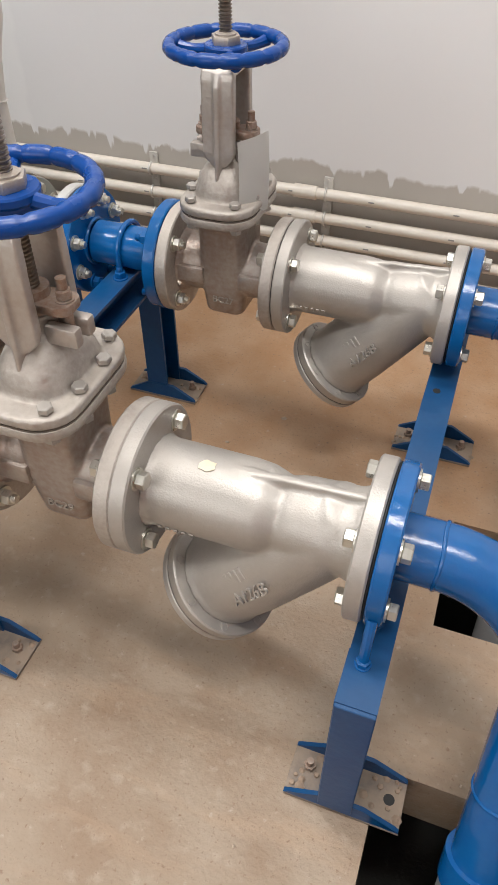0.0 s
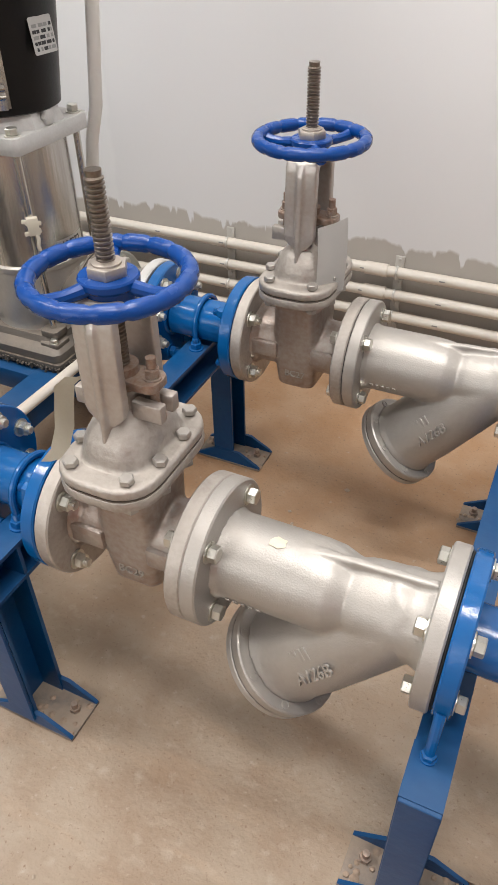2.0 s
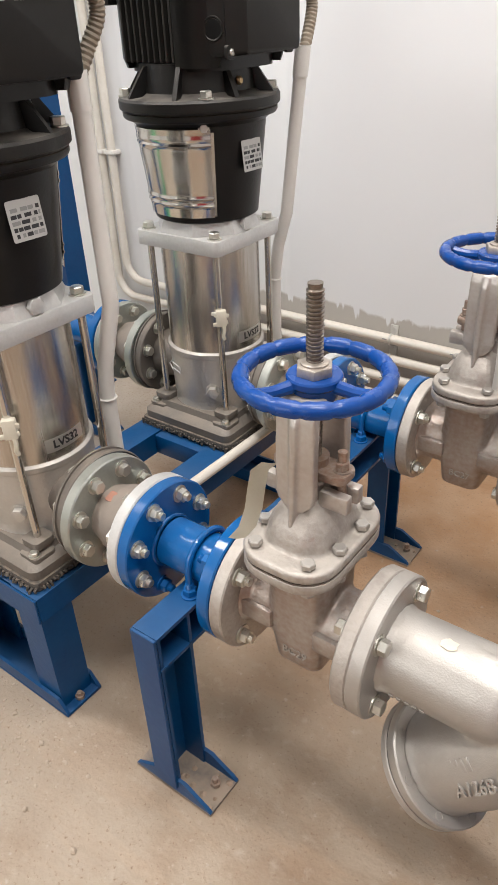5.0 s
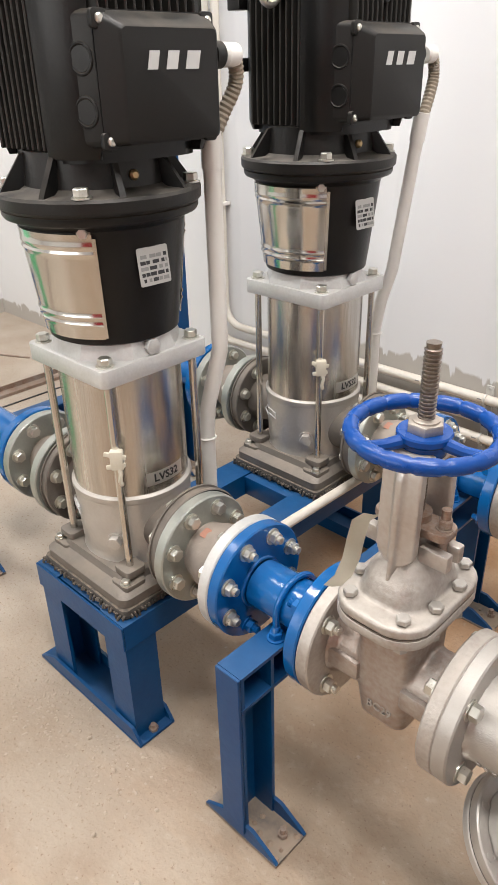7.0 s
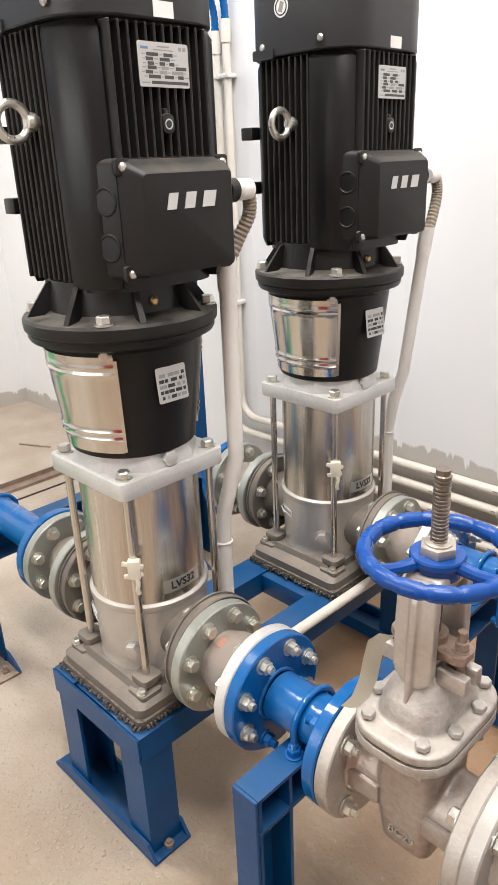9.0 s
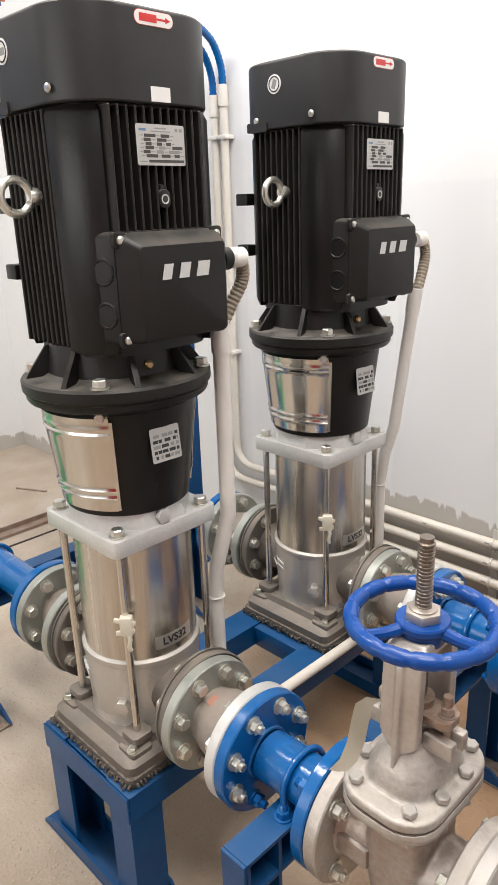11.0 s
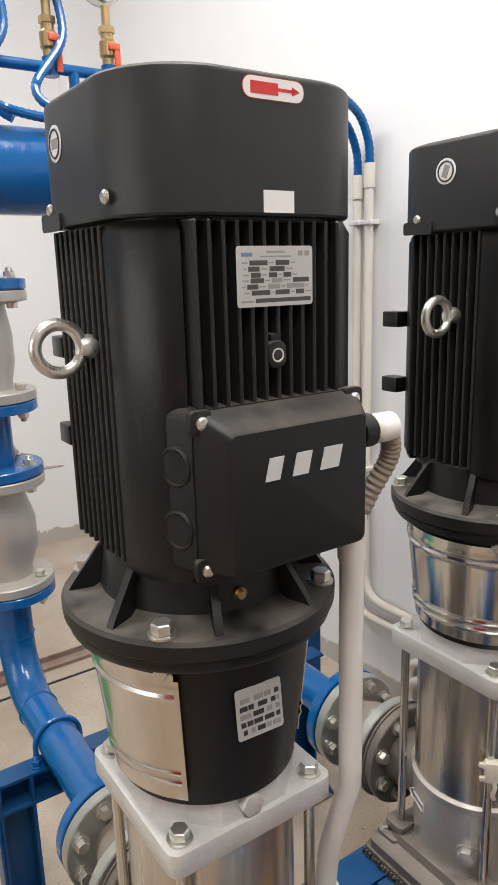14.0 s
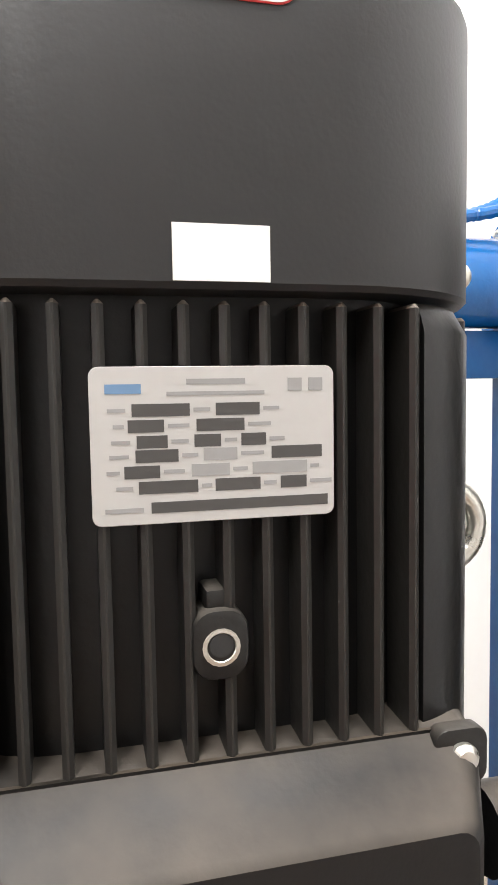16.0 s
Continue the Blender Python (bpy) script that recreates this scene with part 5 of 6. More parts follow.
stand = empty("pump_stand", at(-0.845, 0.92, 0), "blue welded steel stand carrying both pumps", "pump stand")
ST = 0.268
for sx in (-1, 1):
    beam = prism([(-0.033, -0.05), (0.033, -0.05), (0.033, 0.0), (-0.033, 0.0)], -0.41, 0.41, Matrix(((1, 0, 0, 0), (0, 0, 1, 0), (0, 1, 0, ST), (0, 0, 0, 1))), bev=0.002)
    part("beam", beam, STEEL_BLUE, stand, m=at(sx * 0.098, 0, 0))
    for y in (-0.378, 0.378):
        part("leg", channel(ST - 0.0505, 0.064, 0.06, 0.006), STEEL_BLUE, stand, m=at(sx * 0.098, y, 0.0) @ Matrix.Rotation(0 if sx < 0 else math.pi, 4, "Z"))
for y in (-0.378, -0.14, 0.10, 0.378):
    part("cross_beam", box(-0.0645, 0.0645, y - 0.028, y + 0.028, ST - 0.048, ST - 0.003, 0.002), STEEL_BLUE, stand)
for s in (-1, 1):
    part("end_plate", box(-0.131, 0.131, min(s * 0.4102, s * 0.4142), max(s * 0.4102, s * 0.4142), ST - 0.05, ST, 0.001, 1), STEEL_BLUE, stand)
for y in (-0.378, 0.378):
    part("floor_plate", box(-0.182, 0.146, y - 0.04, y + 0.04, 0.0005, 0.007, 0.001), STEEL_BLUE, stand, "blue floor plate with dust")
    for s in (-1, 1):
        o = [(-0.182, 0.007), (0.146, 0.007), (0.126, 0.034), (-0.128, 0.034)]
        part("gusset", prism(o, -0.003, 0.003, Matrix.Rotation(radians(90), 4, "X")), STEEL_BLUE, stand, m=at(0, y + s * 0.0365, 0))
    for s in (-1, 1):
        part("anchor_bolt", merge(lathe([(0.005, 0), (0.005, 0.014), (0, 0.015)], 10), prism(hexagon(0.009), 0.001, 0.008)), RUSTY, stand, "rusty anchor bolt", at(-0.158 if s < 0 else 0.135, y, 0.007))

for y in (0.652, 0.652 + PITCH):
    pad = empty("woven_pad", at(-0.845, y, ST), "frayed woven pad pressed under the pump foot", "pad", "pump pads")
    part("pad", prism(rounded(0.122, 0.132, 0.012, 3), 0.0005, 0.0185, bev=0.003), WOVEN, pad)
    rnd = random.Random(int(y * 100))
    fringe = []
    for side in range(4):
        for k in range(34):
            u = -0.118 + 0.236 * k / 33
            px, py = ((0.122, u), (-0.122, u), (u, 0.132), (u, -0.132))[side]
            ox, oy = ((1, 0), (-1, 0), (0, 1), (0, -1))[side]
            ln = rnd.uniform(0.001, 0.005)
            fringe.append(tube([(px - ox * 0.004, py - oy * 0.004, 0.010), (px + ox * ln * 0.6, py + oy * ln * 0.6, 0.010 + rnd.uniform(-0.004, 0.004)), (px + ox * ln + rnd.uniform(-0.002, 0.002), py + oy * ln + rnd.uniform(-0.002, 0.002), 0.004 + rnd.uniform(-0.004, 0.006))], 0.0024, 5))
    ob = part("fringe", merge(*fringe), WOVEN, pad, "frayed cord fringe")
    ob["kind"] = "stuff"


# ---- delivery side ----
def riser(m, label):
    """Blue pipe from the pump's delivery joint, its bend, and the leg up to the check valve."""
    v = empty("delivery_pipe", m, label, "pipe", "blue delivery pipes")
    part("flange", flange(-0.022, -0.0005), BLUE, v)
    bend = arc((-0.39, 0, 0), (-0.51, 0, 0), (-0.51, 0, 0.12), 14)
    part("pipe", tube([(-0.02, 0, 0), (-0.2, 0, 0)] + bend + [(-0.51, 0, 0.215)], 0.038, 28), BLUE, v)
    part("weld_bead", bead((-0.39, 0, 0), (1, 0, 0), 0.0375), BLUE, v)
    part("weld_bead", bead((-0.51, 0, 0.12), (0, 0, 1), 0.0375), BLUE, v)
    part("weld_bead", bead((-0.0235, 0, 0), (1, 0, 0), 0.0385, 0.0035), BLUE, v)
    part("flange", lathe([(0, 0.215), (0.0905, 0.215), (0.0925, 0.217), (0.0925, 0.233), (0.0905, 0.235), (0, 0.235)], 48, at(-0.51, 0, 0)), BLUE, v)
    for k in range(4):
        a = radians(45 + 90 * k)
        part("nut", NUT, None, v, m=at(-0.51 + 0.0725 * math.cos(a), 0.0725 * math.sin(a), 0.215) @ Matrix.Rotation(math.pi, 4, "X"))
    return v


def upright_valve(m, height, bulge, label, name, cat, tab=True):
    v = empty(name, m, label, cat, "upright valves")
    h = height
    part("body", lathe([(0, 0.0), (0.0905, 0.0), (0.0925, 0.002), (0.0925, 0.018), (0.0905, 0.020), (0.052, 0.022), (0.050, 0.035), (bulge, h * 0.35), (bulge, h * 0.6), (0.052, h - 0.045), (0.050, h - 0.026), (0.0905, h - 0.020), (0.0925, h - 0.018), (0.0925, h - 0.002), (0.0905, h), (0, h)], 48), SILVER, v)
    for k in range(4):
        a = radians(45 + 90 * k)
        part("bolt", BOLT, None, v, m=at(0.0725 * math.cos(a), 0.0725 * math.sin(a), 0.020))
        part("bolt", BOLT, None, v, m=at(0.0725 * math.cos(a), 0.0725 * math.sin(a), h - 0.020) @ Matrix.Rotation(math.pi, 4, "X"))
    part("gasket", lathe([(0, h), (0.089, h), (0.089, h + 0.0018), (0, h + 0.0018)], 40), BLACK_RUBBER, v, "thin dark gasket")
    if tab:
        part("gasket_tab", prism([(0.085, -0.012), (0.13, -0.004), (0.134, 0.0), (0.13, 0.004), (0.085, 0.012)], h + 0.0002, h + 0.0016, Matrix.Rotation(radians(80), 4, "Z")), RUBBER, v, "gasket tab sticking out")
    return v


def upright_spool(m, height, label, top=True):
    v = empty("upright_spool", m, label, "pipe", "upright blue spools")
    part("pipe", lathe([(0, 0.0), (0.038, 0.0), (0.038, height), (0, height)], 28), BLUE, v)
    part("flange", lathe([(0, 0.0), (0.0905, 0.0), (0.0925, 0.002), (0.0925, 0.018), (0.0905, 0.020), (0, 0.02)], 48), BLUE, v)
    if top:
        part("flange", lathe([(0, height - 0.02), (0.0905, height - 0.02), (0.0925, height - 0.018), (0.0925, height - 0.002), (0.0905, height), (0, height)], 48), BLUE, v)
    for k in range(4):
        a = radians(45 + 90 * k)
        part("nut", NUT, None, v, m=at(0.0725 * math.cos(a), 0.0725 * math.sin(a), 0.020))
        if top:
            part("nut", NUT, None, v, m=at(0.0725 * math.cos(a), 0.0725 * math.sin(a), height - 0.020) @ Matrix.Rotation(math.pi, 4, "X"))
    return v


RX = -1.65
HEAD_Z = 1.44
WY = 1.648                                          # line of the conduits along the wall
made = [riser(at(RX + 0.51, AXIS_Y, AXIS_Z), "blue delivery pipe bending upwards on a support"),
        upright_valve(at(RX, AXIS_Y, 0.6215), 0.236, 0.066, "silver flanged check valve in the upright pipe", "check_valve", "valve"),
        upright_spool(at(RX, AXIS_Y, 0.8595), 0.150, "short upright blue pipe with two flanges"),
        upright_valve(at(RX, AXIS_Y, 1.0110), 0.210, 0.058, "silver flanged stop valve in the upright pipe", "stop_valve", "valve", False),
        upright_spool(at(RX, AXIS_Y, 1.2230), 0.150, "blue pipe rising into the header", False)]
for thing in made:
    copy_thing(thing, at(0, PITCH, 0) @ thing.matrix_basis)

header = empty("header_pipe", at(RX, 0.6, HEAD_Z), "large blue header pipe with a bolted end flange", "pipe")
ALONG_Y = Matrix.Rotation(radians(-90), 4, "X")
part("pipe", lathe([(0, -1.3), (0.080, -1.3), (0.080, 0.82), (0, 0.82)], 48, ALONG_Y), BLUE, header)
part("flange", lathe([(0, 0.82), (0.132, 0.82), (0.135, 0.823), (0.135, 0.839), (0.132, 0.842), (0, 0.842)], 56, ALONG_Y), BLUE, header)
part("end_plate", lathe([(0, 0.843), (0.132, 0.843), (0.135, 0.846), (0.135, 0.862), (0.132, 0.865), (0, 0.865)], 56, ALONG_Y), BLUE, header)
for k in range(8):
    a = radians(22.5 + 45 * k)
    part("nut", NUT, None, header, m=at(0.108 * math.cos(a), 0.82, 0.108 * math.sin(a)) @ Matrix.Rotation(radians(90), 4, "X"))
for y in (-0.1, 0.25, 0.62):
    part("weld_bead", bead((0, y, 0), (0, 1, 0), 0.0795, 0.003, 40), BLUE, header)

portal = empty("header_support", at(RX, 1.40, 0), "tall blue steel support under the header pipe", "pipe support")
for y in (-0.20, 0.03):
    part("post", channel(1.36, 0.08, 0.05, 0.006), STEEL_BLUE, portal, m=at(0.0, y, 0.007) @ Matrix.Rotation(math.pi, 4, "Z"))
    part("base_plate", box(-0.06, 0.06, y - 0.06, y + 0.06, 0.0005, 0.007, 0.001), STEEL_BLUE, portal)
part("cross_beam", box(-0.024, 0.024, -0.159, -0.012, 1.27, 1.355, 0.002), STEEL_BLUE, portal)

# gauge manifold over the header
gauges = empty("gauge_manifold", at(RX, 0.83, HEAD_Z + 0.08), "thin blue gauge pipe with brass cocks and switches", "gauge manifold")
part("manifold_pipe", tube([(0, -0.42, 0.11), (0, 0.105, 0.11)] + arc((0, 0.105, 0.11), (0, 0.12, 0.11), (0, 0.12, 0.125), 6)[1:] + [(0, 0.12, 0.14)], 0.0105, 14), BLUE, gauges)
for y in (0.045, -0.30):
    part("stand_pipe", tube([(0, y, -0.005), (0, y, 0.11)], 0.0105, 14), BLUE, gauges)
for n_, y in enumerate((-0.125, 0.0, 0.12)):
    part("tee", lathe([(0.0155, 0.095), (0.0155, 0.128), (0, 0.128)], 16), BLUE, gauges, m=at(0, y, 0))
    cock = part("ball_cock", merge(lathe([(0.0125, 0.128), (0.0125, 0.14), (0.0165, 0.145), (0.0165, 0.17), (0.0125, 0.175), (0.0125, 0.19), (0, 0.19)], 18), prism(hexagon(0.016), 0.186, 0.198)), BRASS, gauges, "brass ball cock", at(0, y, 0))
    part("lever", merge(box(0.016, 0.021, 0.006, 0.018, 0.10, 0.165, 0.002), box(0.012, 0.022, -0.006, 0.018, 0.153, 0.166, 0.002)), ORANGE, cock, "red lever handle")
    part("nipple", lathe([(0.0085, 0.198), (0.0085, 0.235), (0, 0.235)], 14), BRASS, gauges, m=at(0, y, 0))
    if n_ < 2:
        sw = part("pressure_switch", merge(lathe([(0.030, 0.235), (0.034, 0.240), (0.034, 0.262), (0.030, 0.266), (0, 0.266)], 24), box(-0.028, 0.028, -0.030, 0.030, 0.266, 0.345, 0.004)), PLATEGREY, gauges, "grey pressure switch", at(0, y, 0))
        for sx in (-1, 1):
            for sy in (-1, 1):
                part("screw", SMALL_BOLT, None, sw, m=at(sx * 0.021, sy * 0.021, 0.247) @ Matrix.Rotation(math.pi, 4, "X"))
    else:
        face = at(0, y, 0.285) @ FACE_X
        dial = part("gauge_case", lathe([(0.0, -0.03), (0.043, -0.03), (0.046, -0.025), (0.046, 0.004), (0.0415, 0.006), (0.0405, 0.001), (0, 0.001)], 36, face), ROD, gauges, "round steel pressure gauge")
        part("dial", lathe([(0.040, 0.0012), (0.040, 0.0022), (0, 0.0022)], 32, face), GLASS_DIAL, dial, "white dial")
        part("pointer", prism([(-0.001, -0.010), (0.001, -0.010), (0.0006, 0.030), (-0.0006, 0.030)], 0.0024, 0.003, face @ Matrix.Rotation(radians(60), 4, "Z")), INK, dial)
        for k in range(11):
            part("tick", box(-0.0006, 0.0006, 0.032, 0.037, 0.0024, 0.0028), INK, dial, m=face @ Matrix.Rotation(radians(135 - 27 * k), 4, "Z"))


def hose(points, r, name, label, mat, group, ribs=True, seg=10):
    """A corrugated hose along a smooth line through points."""
    P = [Vector(p) for p in points]
    line = []
    for i in range(len(P) - 1):
        a, b, c_, d = P[max(0, i - 1)], P[i], P[i + 1], P[min(len(P) - 1, i + 2)]
        n = max(4, int((c_ - b).length / (r * 0.55)))
        for k in range(n):
            t = k / n
            line.append(0.5 * ((2 * b) + (c_ - a) * t + (2 * a - 5 * b + 4 * c_ - d) * t * t + (3 * b - a - 3 * c_ + d) * t ** 3))
    line.append(P[-1])
    rad = [r * (1.0 if k % 2 or not ribs else 0.86) for k in range(len(line))]
    return solid(name, tube(line, r, seg, radii=rad), mat, label, "hose" if ribs else "cable", group=group)


for k in range(2):
    x = -1.680 + 0.044 * k
    hose([(RX + 0.02 * k, 1.10 + 0.05 * k, HEAD_Z + 0.090), (RX + 0.02 * k, 1.34, HEAD_Z + 0.125), (x + 0.005, 1.50, HEAD_Z + 0.19 + 0.02 * k), (x, 1.60, HEAD_Z + 0.165 + 0.02 * k), (x, 1.642, HEAD_Z + 0.10 + 0.02 * k), (x, WY, HEAD_Z + 0.03 + 0.025 * k)], 0.0115, "blue_hose", "blue ribbed cable hose looping over the header", BLUE, "blue cable hoses")
hose([(RX + 0.05, 1.0, HEAD_Z + 0.075), (RX + 0.07, 1.30, HEAD_Z + 0.105), (RX + 0.08, 1.43, HEAD_Z + 0.14), (RX + 0.06, 1.50, HEAD_Z + 0.09), (RX + 0.055, 1.51, HEAD_Z - 0.02), (RX + 0.02, 1.53, HEAD_Z - 0.16)], 0.0115, "blue_hose", "blue ribbed cable hose looping over the header", BLUE, "blue cable hoses")
for y in (0.69, 0.80):
    hose([(RX, y + 0.045, HEAD_Z + 0.34), (RX + 0.02, y + 0.05, HEAD_Z + 0.24), (RX + 0.05, y - 0.02, HEAD_Z + 0.14), (RX + 0.08, y + 0.02, HEAD_Z + 0.095), (RX + 0.06, y + 0.15, HEAD_Z + 0.083)], 0.009, "blue_hose", "blue ribbed cable hose hanging from a pressure switch", BLUE, "blue cable hoses")
hose([(RX + 0.02, 0.35, HEAD_Z + 0.16), (RX + 0.02, 0.55, HEAD_Z + 0.17), (RX + 0.03, 0.67, HEAD_Z + 0.12), (RX + 0.06, 0.73, HEAD_Z + 0.082)], 0.009, "blue_hose", "blue ribbed cable hose drooping onto the header", BLUE, "blue cable hoses")

# ---- wall conduits ----


def wall_pipe(points, r, label, mat=CREAM):
    v = empty("wall_conduit", at(0, 0, 0), label, "conduit", "wall conduits")
    part("pipe", tube(points, r, 16), mat, v)
    return v


ZS = (0.300, 0.243, 0.187, 0.130)
for k, z in enumerate(ZS):
    if k < 2:
        x = (-1.636, -1.680)[k]
        pts = [(2.4, WY, z), (x + 0.07, WY, z)] + arc((x + 0.07, WY, z), (x, WY, z), (x, WY, z + 0.07), 8)[1:] + [(x, WY, (1.50, 1.475)[k])]
        c1 = wall_pipe(pts, 0.0125, "cream conduit running along the wall and up it")
        part("sleeve", tube([(x, WY, 1.445 - 0.025 * k), (x, WY, 1.505 - 0.025 * k)], 0.0155, 14), CREAM, c1)
        for zz in (1.36, 0.695):
            part("clip", merge(box(x - 0.019, x + 0.019, WY - 0.015, NORTH - 0.001, zz - 0.006, zz + 0.006, 0.002)), PVC, c1, "white plastic clip")
    else:
        pts = [(2.4, WY, z), (-1.40, WY, z)] + arc((-1.40, WY, z), (-1.45, WY, z), (-1.45, WY, z - 0.05), 6)[1:] + [(-1.45, WY, 0.001)]
        c1 = wall_pipe(pts, 0.0125, "cream conduit running along the foot of the wall")
    for q in range(0, 26, 3):
        part("print_mark", box(-0.88 + 0.062 * q, -0.88 + 0.062 * q + 0.013 + 0.009 * (q % 3), -0.0006, 0.0006, -0.0014, 0.0014), GREY_INK, c1, "", at(0, WY - 0.0123, z + 0.002))
    for xc in (-0.674, -0.236, 0.24, 0.72):
        part("saddle", merge(tube([(xc, WY - 0.0145 * math.sin(a), z + 0.0145 * math.cos(a)) for a in (math.pi * q / 8 for q in range(9))], 0.0026, 6), box(xc - 0.0105, xc + 0.0105, NORTH - 0.0075, NORTH - 0.0015, z - 0.023, z + 0.033, 0.001), lathe([(0.0035, 0), (0.0035, 0.002), (0, 0.003)], 10, at(xc, NORTH - 0.0075, z + 0.026) @ FACE_S)), CLIP_STEEL, c1, "pale steel saddle clip")
    part("coupling", tube([(-0.312, WY, z), (-0.258, WY, z)], 0.0152, 14), CREAM, c1)


def motor_conduit(m, pts, flex, label, clip_z, thick=0.0165):
    v = empty("cable_conduit", m, label, "conduit", "pump cable conduits")
    part("pipe", tube(pts, thick, 18), PVC, v)
    part("socket", tube([pts[0], Vector(pts[0]) + 0.5 * (Vector(pts[1]) - Vector(pts[0])).normalized() * 0.1], thick + 0.002, 18), PVC, v)
    P = [Vector(p) for p in flex]
    line = []
    for i in range(len(P) - 1):
        a, b, c_, d = P[max(0, i - 1)], P[i], P[i + 1], P[min(len(P) - 1, i + 2)]
        for k in range(12):
            t = k / 12
            line.append(0.5 * ((2 * b) + (c_ - a) * t + (2 * a - 5 * b + 4 * c_ - d) * t * t + (3 * b - a - 3 * c_ + d) * t ** 3))
    line.append(P[-1])
    part("flexible_conduit", tube(line, 0.011, 14, radii=[0.0112 if k % 2 else 0.0096 for k in range(len(line))]), FLEX, v, "brown ribbed flexible conduit")
    part("end_fitting", lathe([(0.015, -0.022), (0.0155, 0.0), (0.0125, 0.004), (0, 0.004)], 18, Matrix.Translation(flex[0]) @ Matrix.Rotation(radians(90), 4, "X")), PVC, v, "white end fitting")
    part("zip_tie", tube([(pts[4][0] + thick * 1.1 * math.cos(2 * math.pi * k / 16), pts[4][1] + thick * 1.1 * math.sin(2 * math.pi * k / 16), clip_z) for k in range(16)], 0.002, 6, True), PVC, v, "white cable tie")
    return v


mc = motor_conduit(at(-0.755, 0.79, 0), [(0.0, 0.0, 0.99), (0.0, 0.0, 0.70), (0.0, 0.0, 0.66), (-0.028, -0.008, 0.55), (-0.032, -0.010, 0.50), (-0.032, -0.010, 0.285)], [(0.022, 0.010, 1.085), (0.021, 0.030, 1.080), (0.015, 0.038, 1.050), (0.004, 0.022, 1.012), (0.0, 0.0, 0.975)], "white plastic conduit dropping from the motor's terminal box", 0.49, 0.0135)
fc = motor_conduit(at(-0.724, 1.302, 0), [(0.0, 0.0, 0.99), (-0.012, 0.0, 0.90), (-0.040, 0.0, 0.69), (-0.062, 0.0, 0.62), (-0.073, 0.0, 0.55), (-0.073, 0.0, 0.285)], [(-0.009, 0.008, 1.085), (-0.009, 0.034, 1.080), (-0.008, 0.042, 1.050), (-0.004, 0.024, 1.012), (0.0, 0.0, 0.975)], "thin white plastic conduit dropping from the far terminal box", 0.545, 0.0125)

cable = solid("loose_conduit", tube([(-0.705, 0.80, 0.279), (-0.702, 1.0, 0.2795), (-0.700, 1.26, 0.2785)], 0.0105, 14), CREAM, "dirty cream conduit lying along the pump stand", "conduit")

drum = empty("plastic_drum", at(-2.0, 0.22, 0), "green plastic drum with a white label on the floor", "drum")
part("drum_body", lathe([(0, 0.001), (0.185, 0.001), (0.195, 0.012), (0.195, 0.27), (0.188, 0.285), (0.195, 0.30), (0.195, 0.55), (0.17, 0.60), (0.07, 0.62), (0, 0.62)], 40), TANK_GREEN, drum)
part("drum_band", lathe([(0.189, 0.272), (0.198, 0.278), (0.198, 0.293), (0.189, 0.298)], 40), STEEL_BLUE, drum, "blue band round the drum")
part("drum_label", wrap(lambda z: 0.1955, 20, 90, 0, 0, 0.0006, [0.34, 0.50], 16), PAPER, drum, "white paper label")

# ---- tags and rags ----
tag = bmesh.new()
ring = []
for k in range(9):
    t = k / 8
    ring.append([tag.verts.new((0.004 * math.sin(3 * t) + dx, -0.027 + w * 0.054, 0.0 - 0.118 * t + 0.006 * w)) for w, dx in ((0, 0.0), (0.5, 0.004), (1, 0.001))])
for a, b in zip(ring, ring[1:]):
    for k in range(2):
        tag.faces.new((a[k], a[k + 1], b[k + 1], b[k]))
bmesh.ops.solidify(tag, geom=tag.faces[:], thickness=0.0006)
paper = empty("paper_tag", at(-0.219, AXIS_Y + PITCH - 0.03, AXIS_Z + 0.228) @ Matrix.Rotation(radians(-35), 4, "Z"), "white paper tag hanging from the far valve's gland", "tag")
part("card", tag, PAPER, paper)
part("wire", tube([(0.0, 0.0, 0.0), (-0.02, 0.006, 0.012), (-0.03, 0.02, 0.0)], 0.0008, 6), RUSTY, paper, "thin wire")

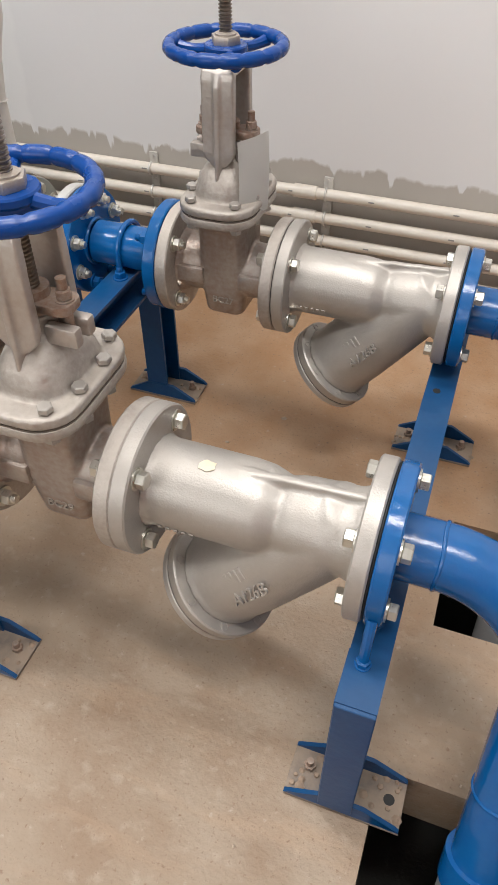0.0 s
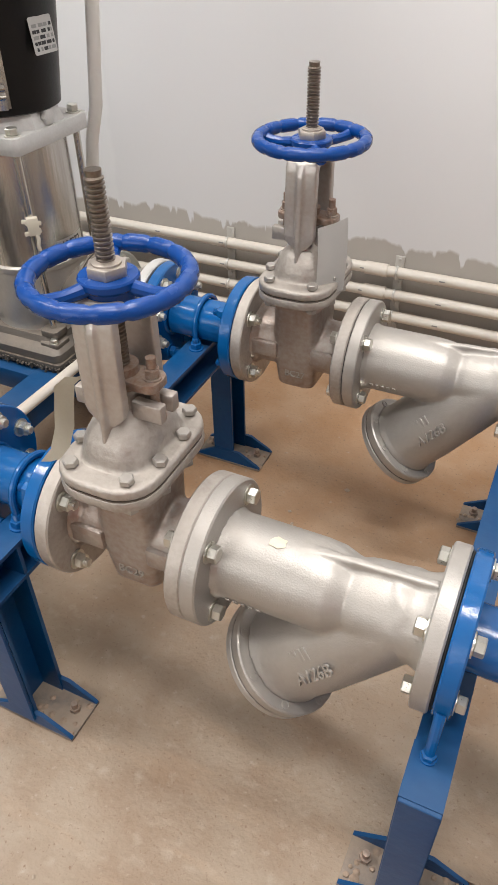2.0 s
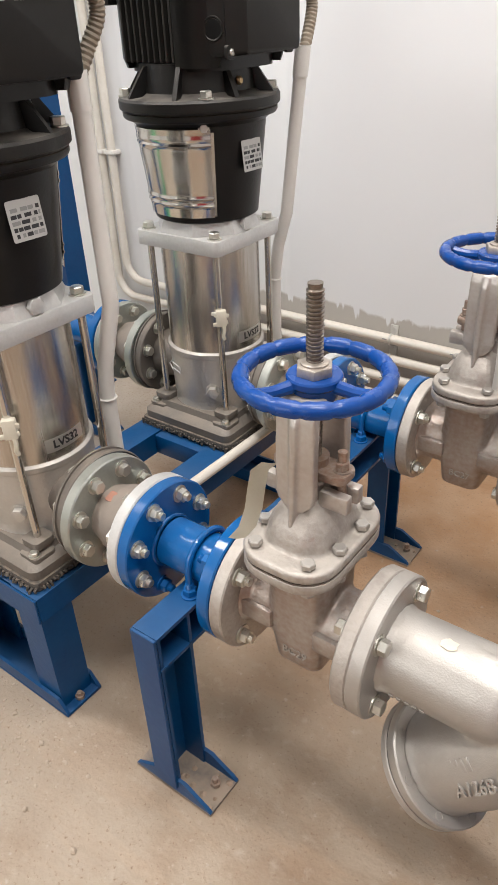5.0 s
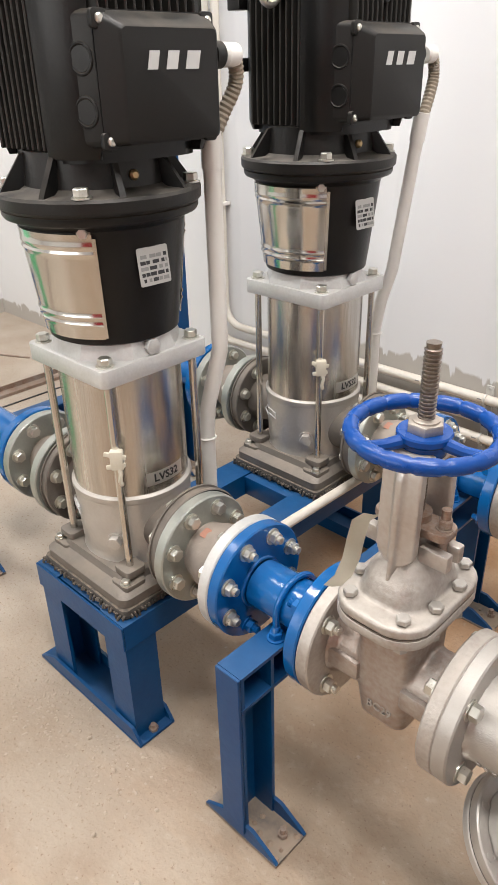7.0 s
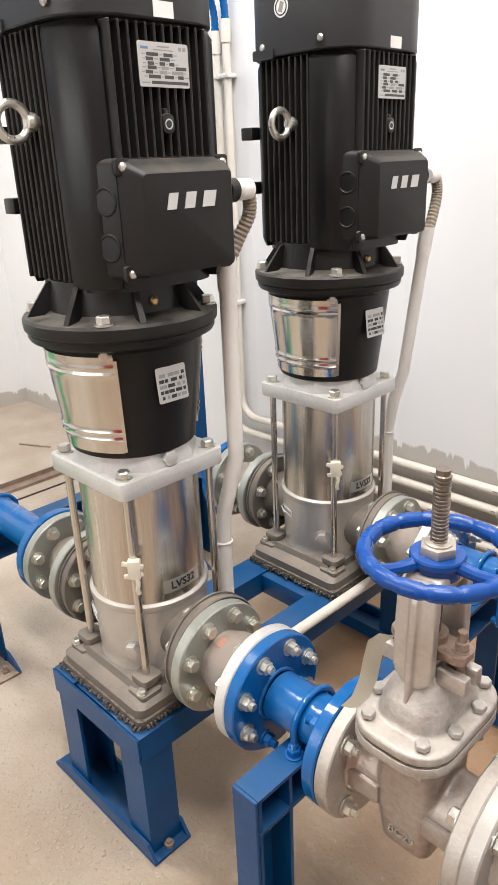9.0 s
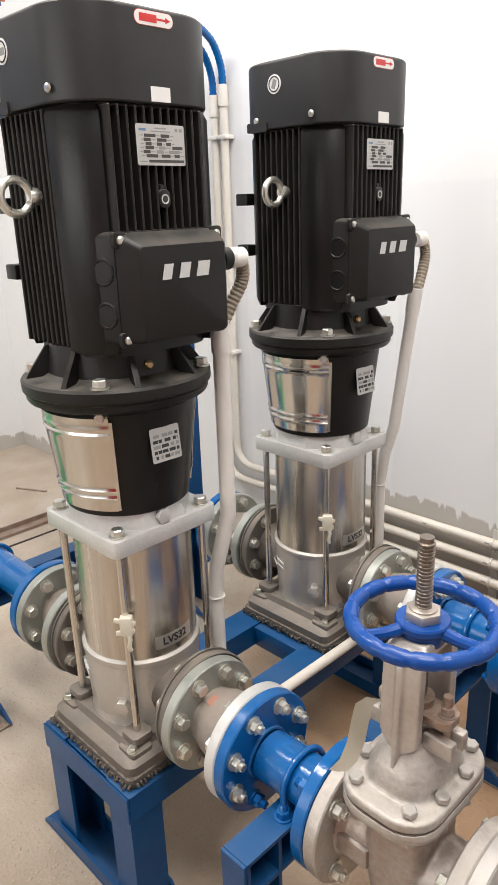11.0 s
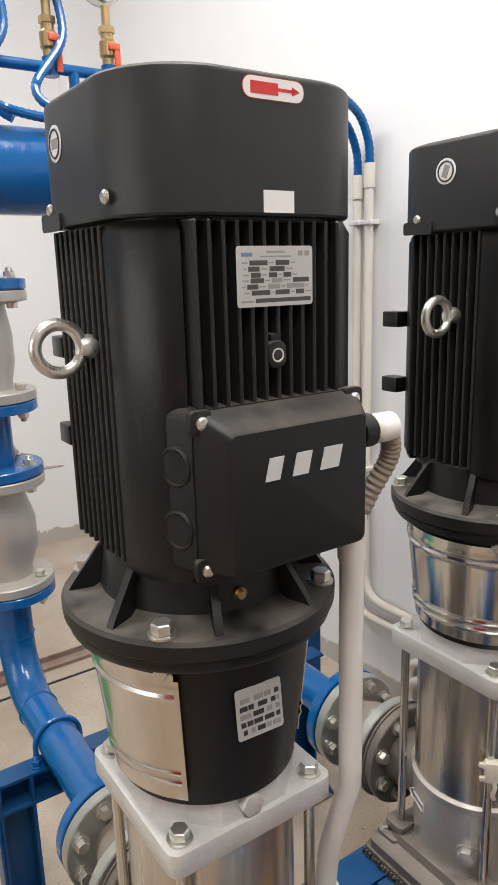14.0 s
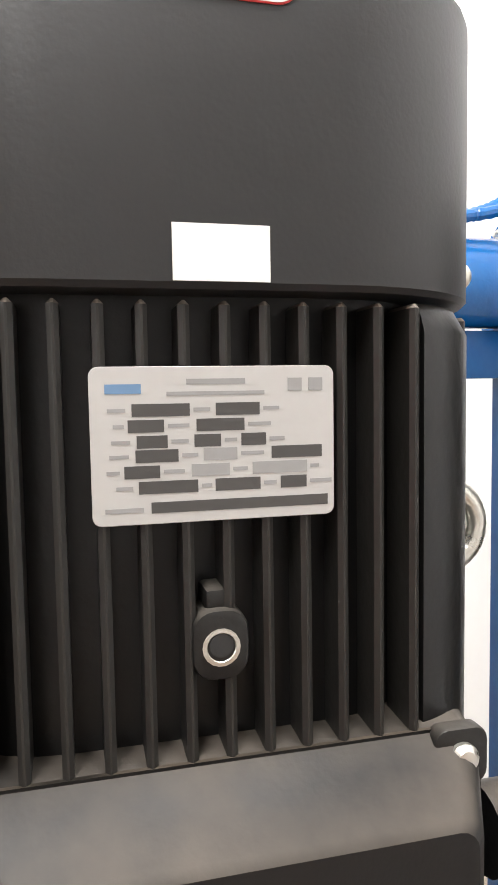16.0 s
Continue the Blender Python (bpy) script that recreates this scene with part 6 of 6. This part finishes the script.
rag = bmesh.new()
line = [(-0.312, -0.022, 0.226), (-0.322, -0.032, 0.231), (-0.331, -0.042, 0.222), (-0.334, -0.048, 0.198), (-0.335, -0.054, 0.172), (-0.338, -0.062, 0.150), (-0.345, -0.072, 0.1385)]
prev = None
for k, (x, y, z) in enumerate(line):
    cur = [rag.verts.new((x + dx, AXIS_Y + y + dy + 0.002 * math.sin(5 * k), AXIS_Z + z + dz)) for dx, dy, dz in ((-0.008, -0.006, 0.002), (0.0, 0.0, 0.0), (0.008, 0.007, 0.001))]
    if prev:
        for q in range(2):
            rag.faces.new((prev[q], prev[q + 1], cur[q + 1], cur[q]))
    prev = cur
bmesh.ops.solidify(rag, geom=rag.faces[:], thickness=0.001)
solid("cloth_strip", rag, TAPE, "pale cloth strip tied to the near valve's yoke", "cloth")

# ---- dirt on the floor ----
rnd = random.Random(4)
for k in range(46):
    x, y = rnd.uniform(-1.3, 0.3), rnd.uniform(0.02, 1.35)
    if k < 12:
        x, y = rnd.uniform(-1.1, -0.55), rnd.uniform(0.1, 0.5)
    r = rnd.uniform(0.0018, 0.0055)
    if any(h[0] - 0.01 < x < h[1] and h[2] - 0.01 < y < h[3] + 0.01 for h in HOLES):
        continue
    n = 6
    solid("pebble", loft([[(x + rr * r * math.cos(2 * math.pi * q / n + k) * (1 + 0.3 * math.sin(q * 2 + k)), y + rr * r * math.sin(2 * math.pi * q / n + k), z * r) for q in range(n)] for z, rr in ((0.0, 0.8), (0.45, 1.0), (0.9, 0.5))]), STONE, "small pale crumb of mortar on the floor", "crumb", group="mortar crumbs")
solid("floor_stick", tube([(-2.74, 1.33, 0.004), (-2.60, 1.40, 0.004)], 0.004, 8), RUSTY, "short rusty rod lying on the floor", "rod")
crust = []
for k in range(260):
    a, d = rnd.uniform(-math.pi, math.pi), rnd.random() ** 0.5
    x, y, r = -0.83 + 0.22 * d * math.cos(a), 0.46 + 0.06 * d * math.sin(a) - 0.1 * (rnd.random() ** 3), rnd.uniform(0.0012, 0.0045)
    crust.append(lathe([(r, 0.0), (r * 0.75, r * 0.35), (0, r * 0.5)], 6, at(x, y, 0) @ Matrix.Rotation(a, 4, "Z") @ Matrix.Diagonal((1, 0.7, 1, 1))))
solid("mud_crumbs", merge(*crust), STONE, "scatter of dried mud crumbs by the pump stand's foot", "mud", "stuff")
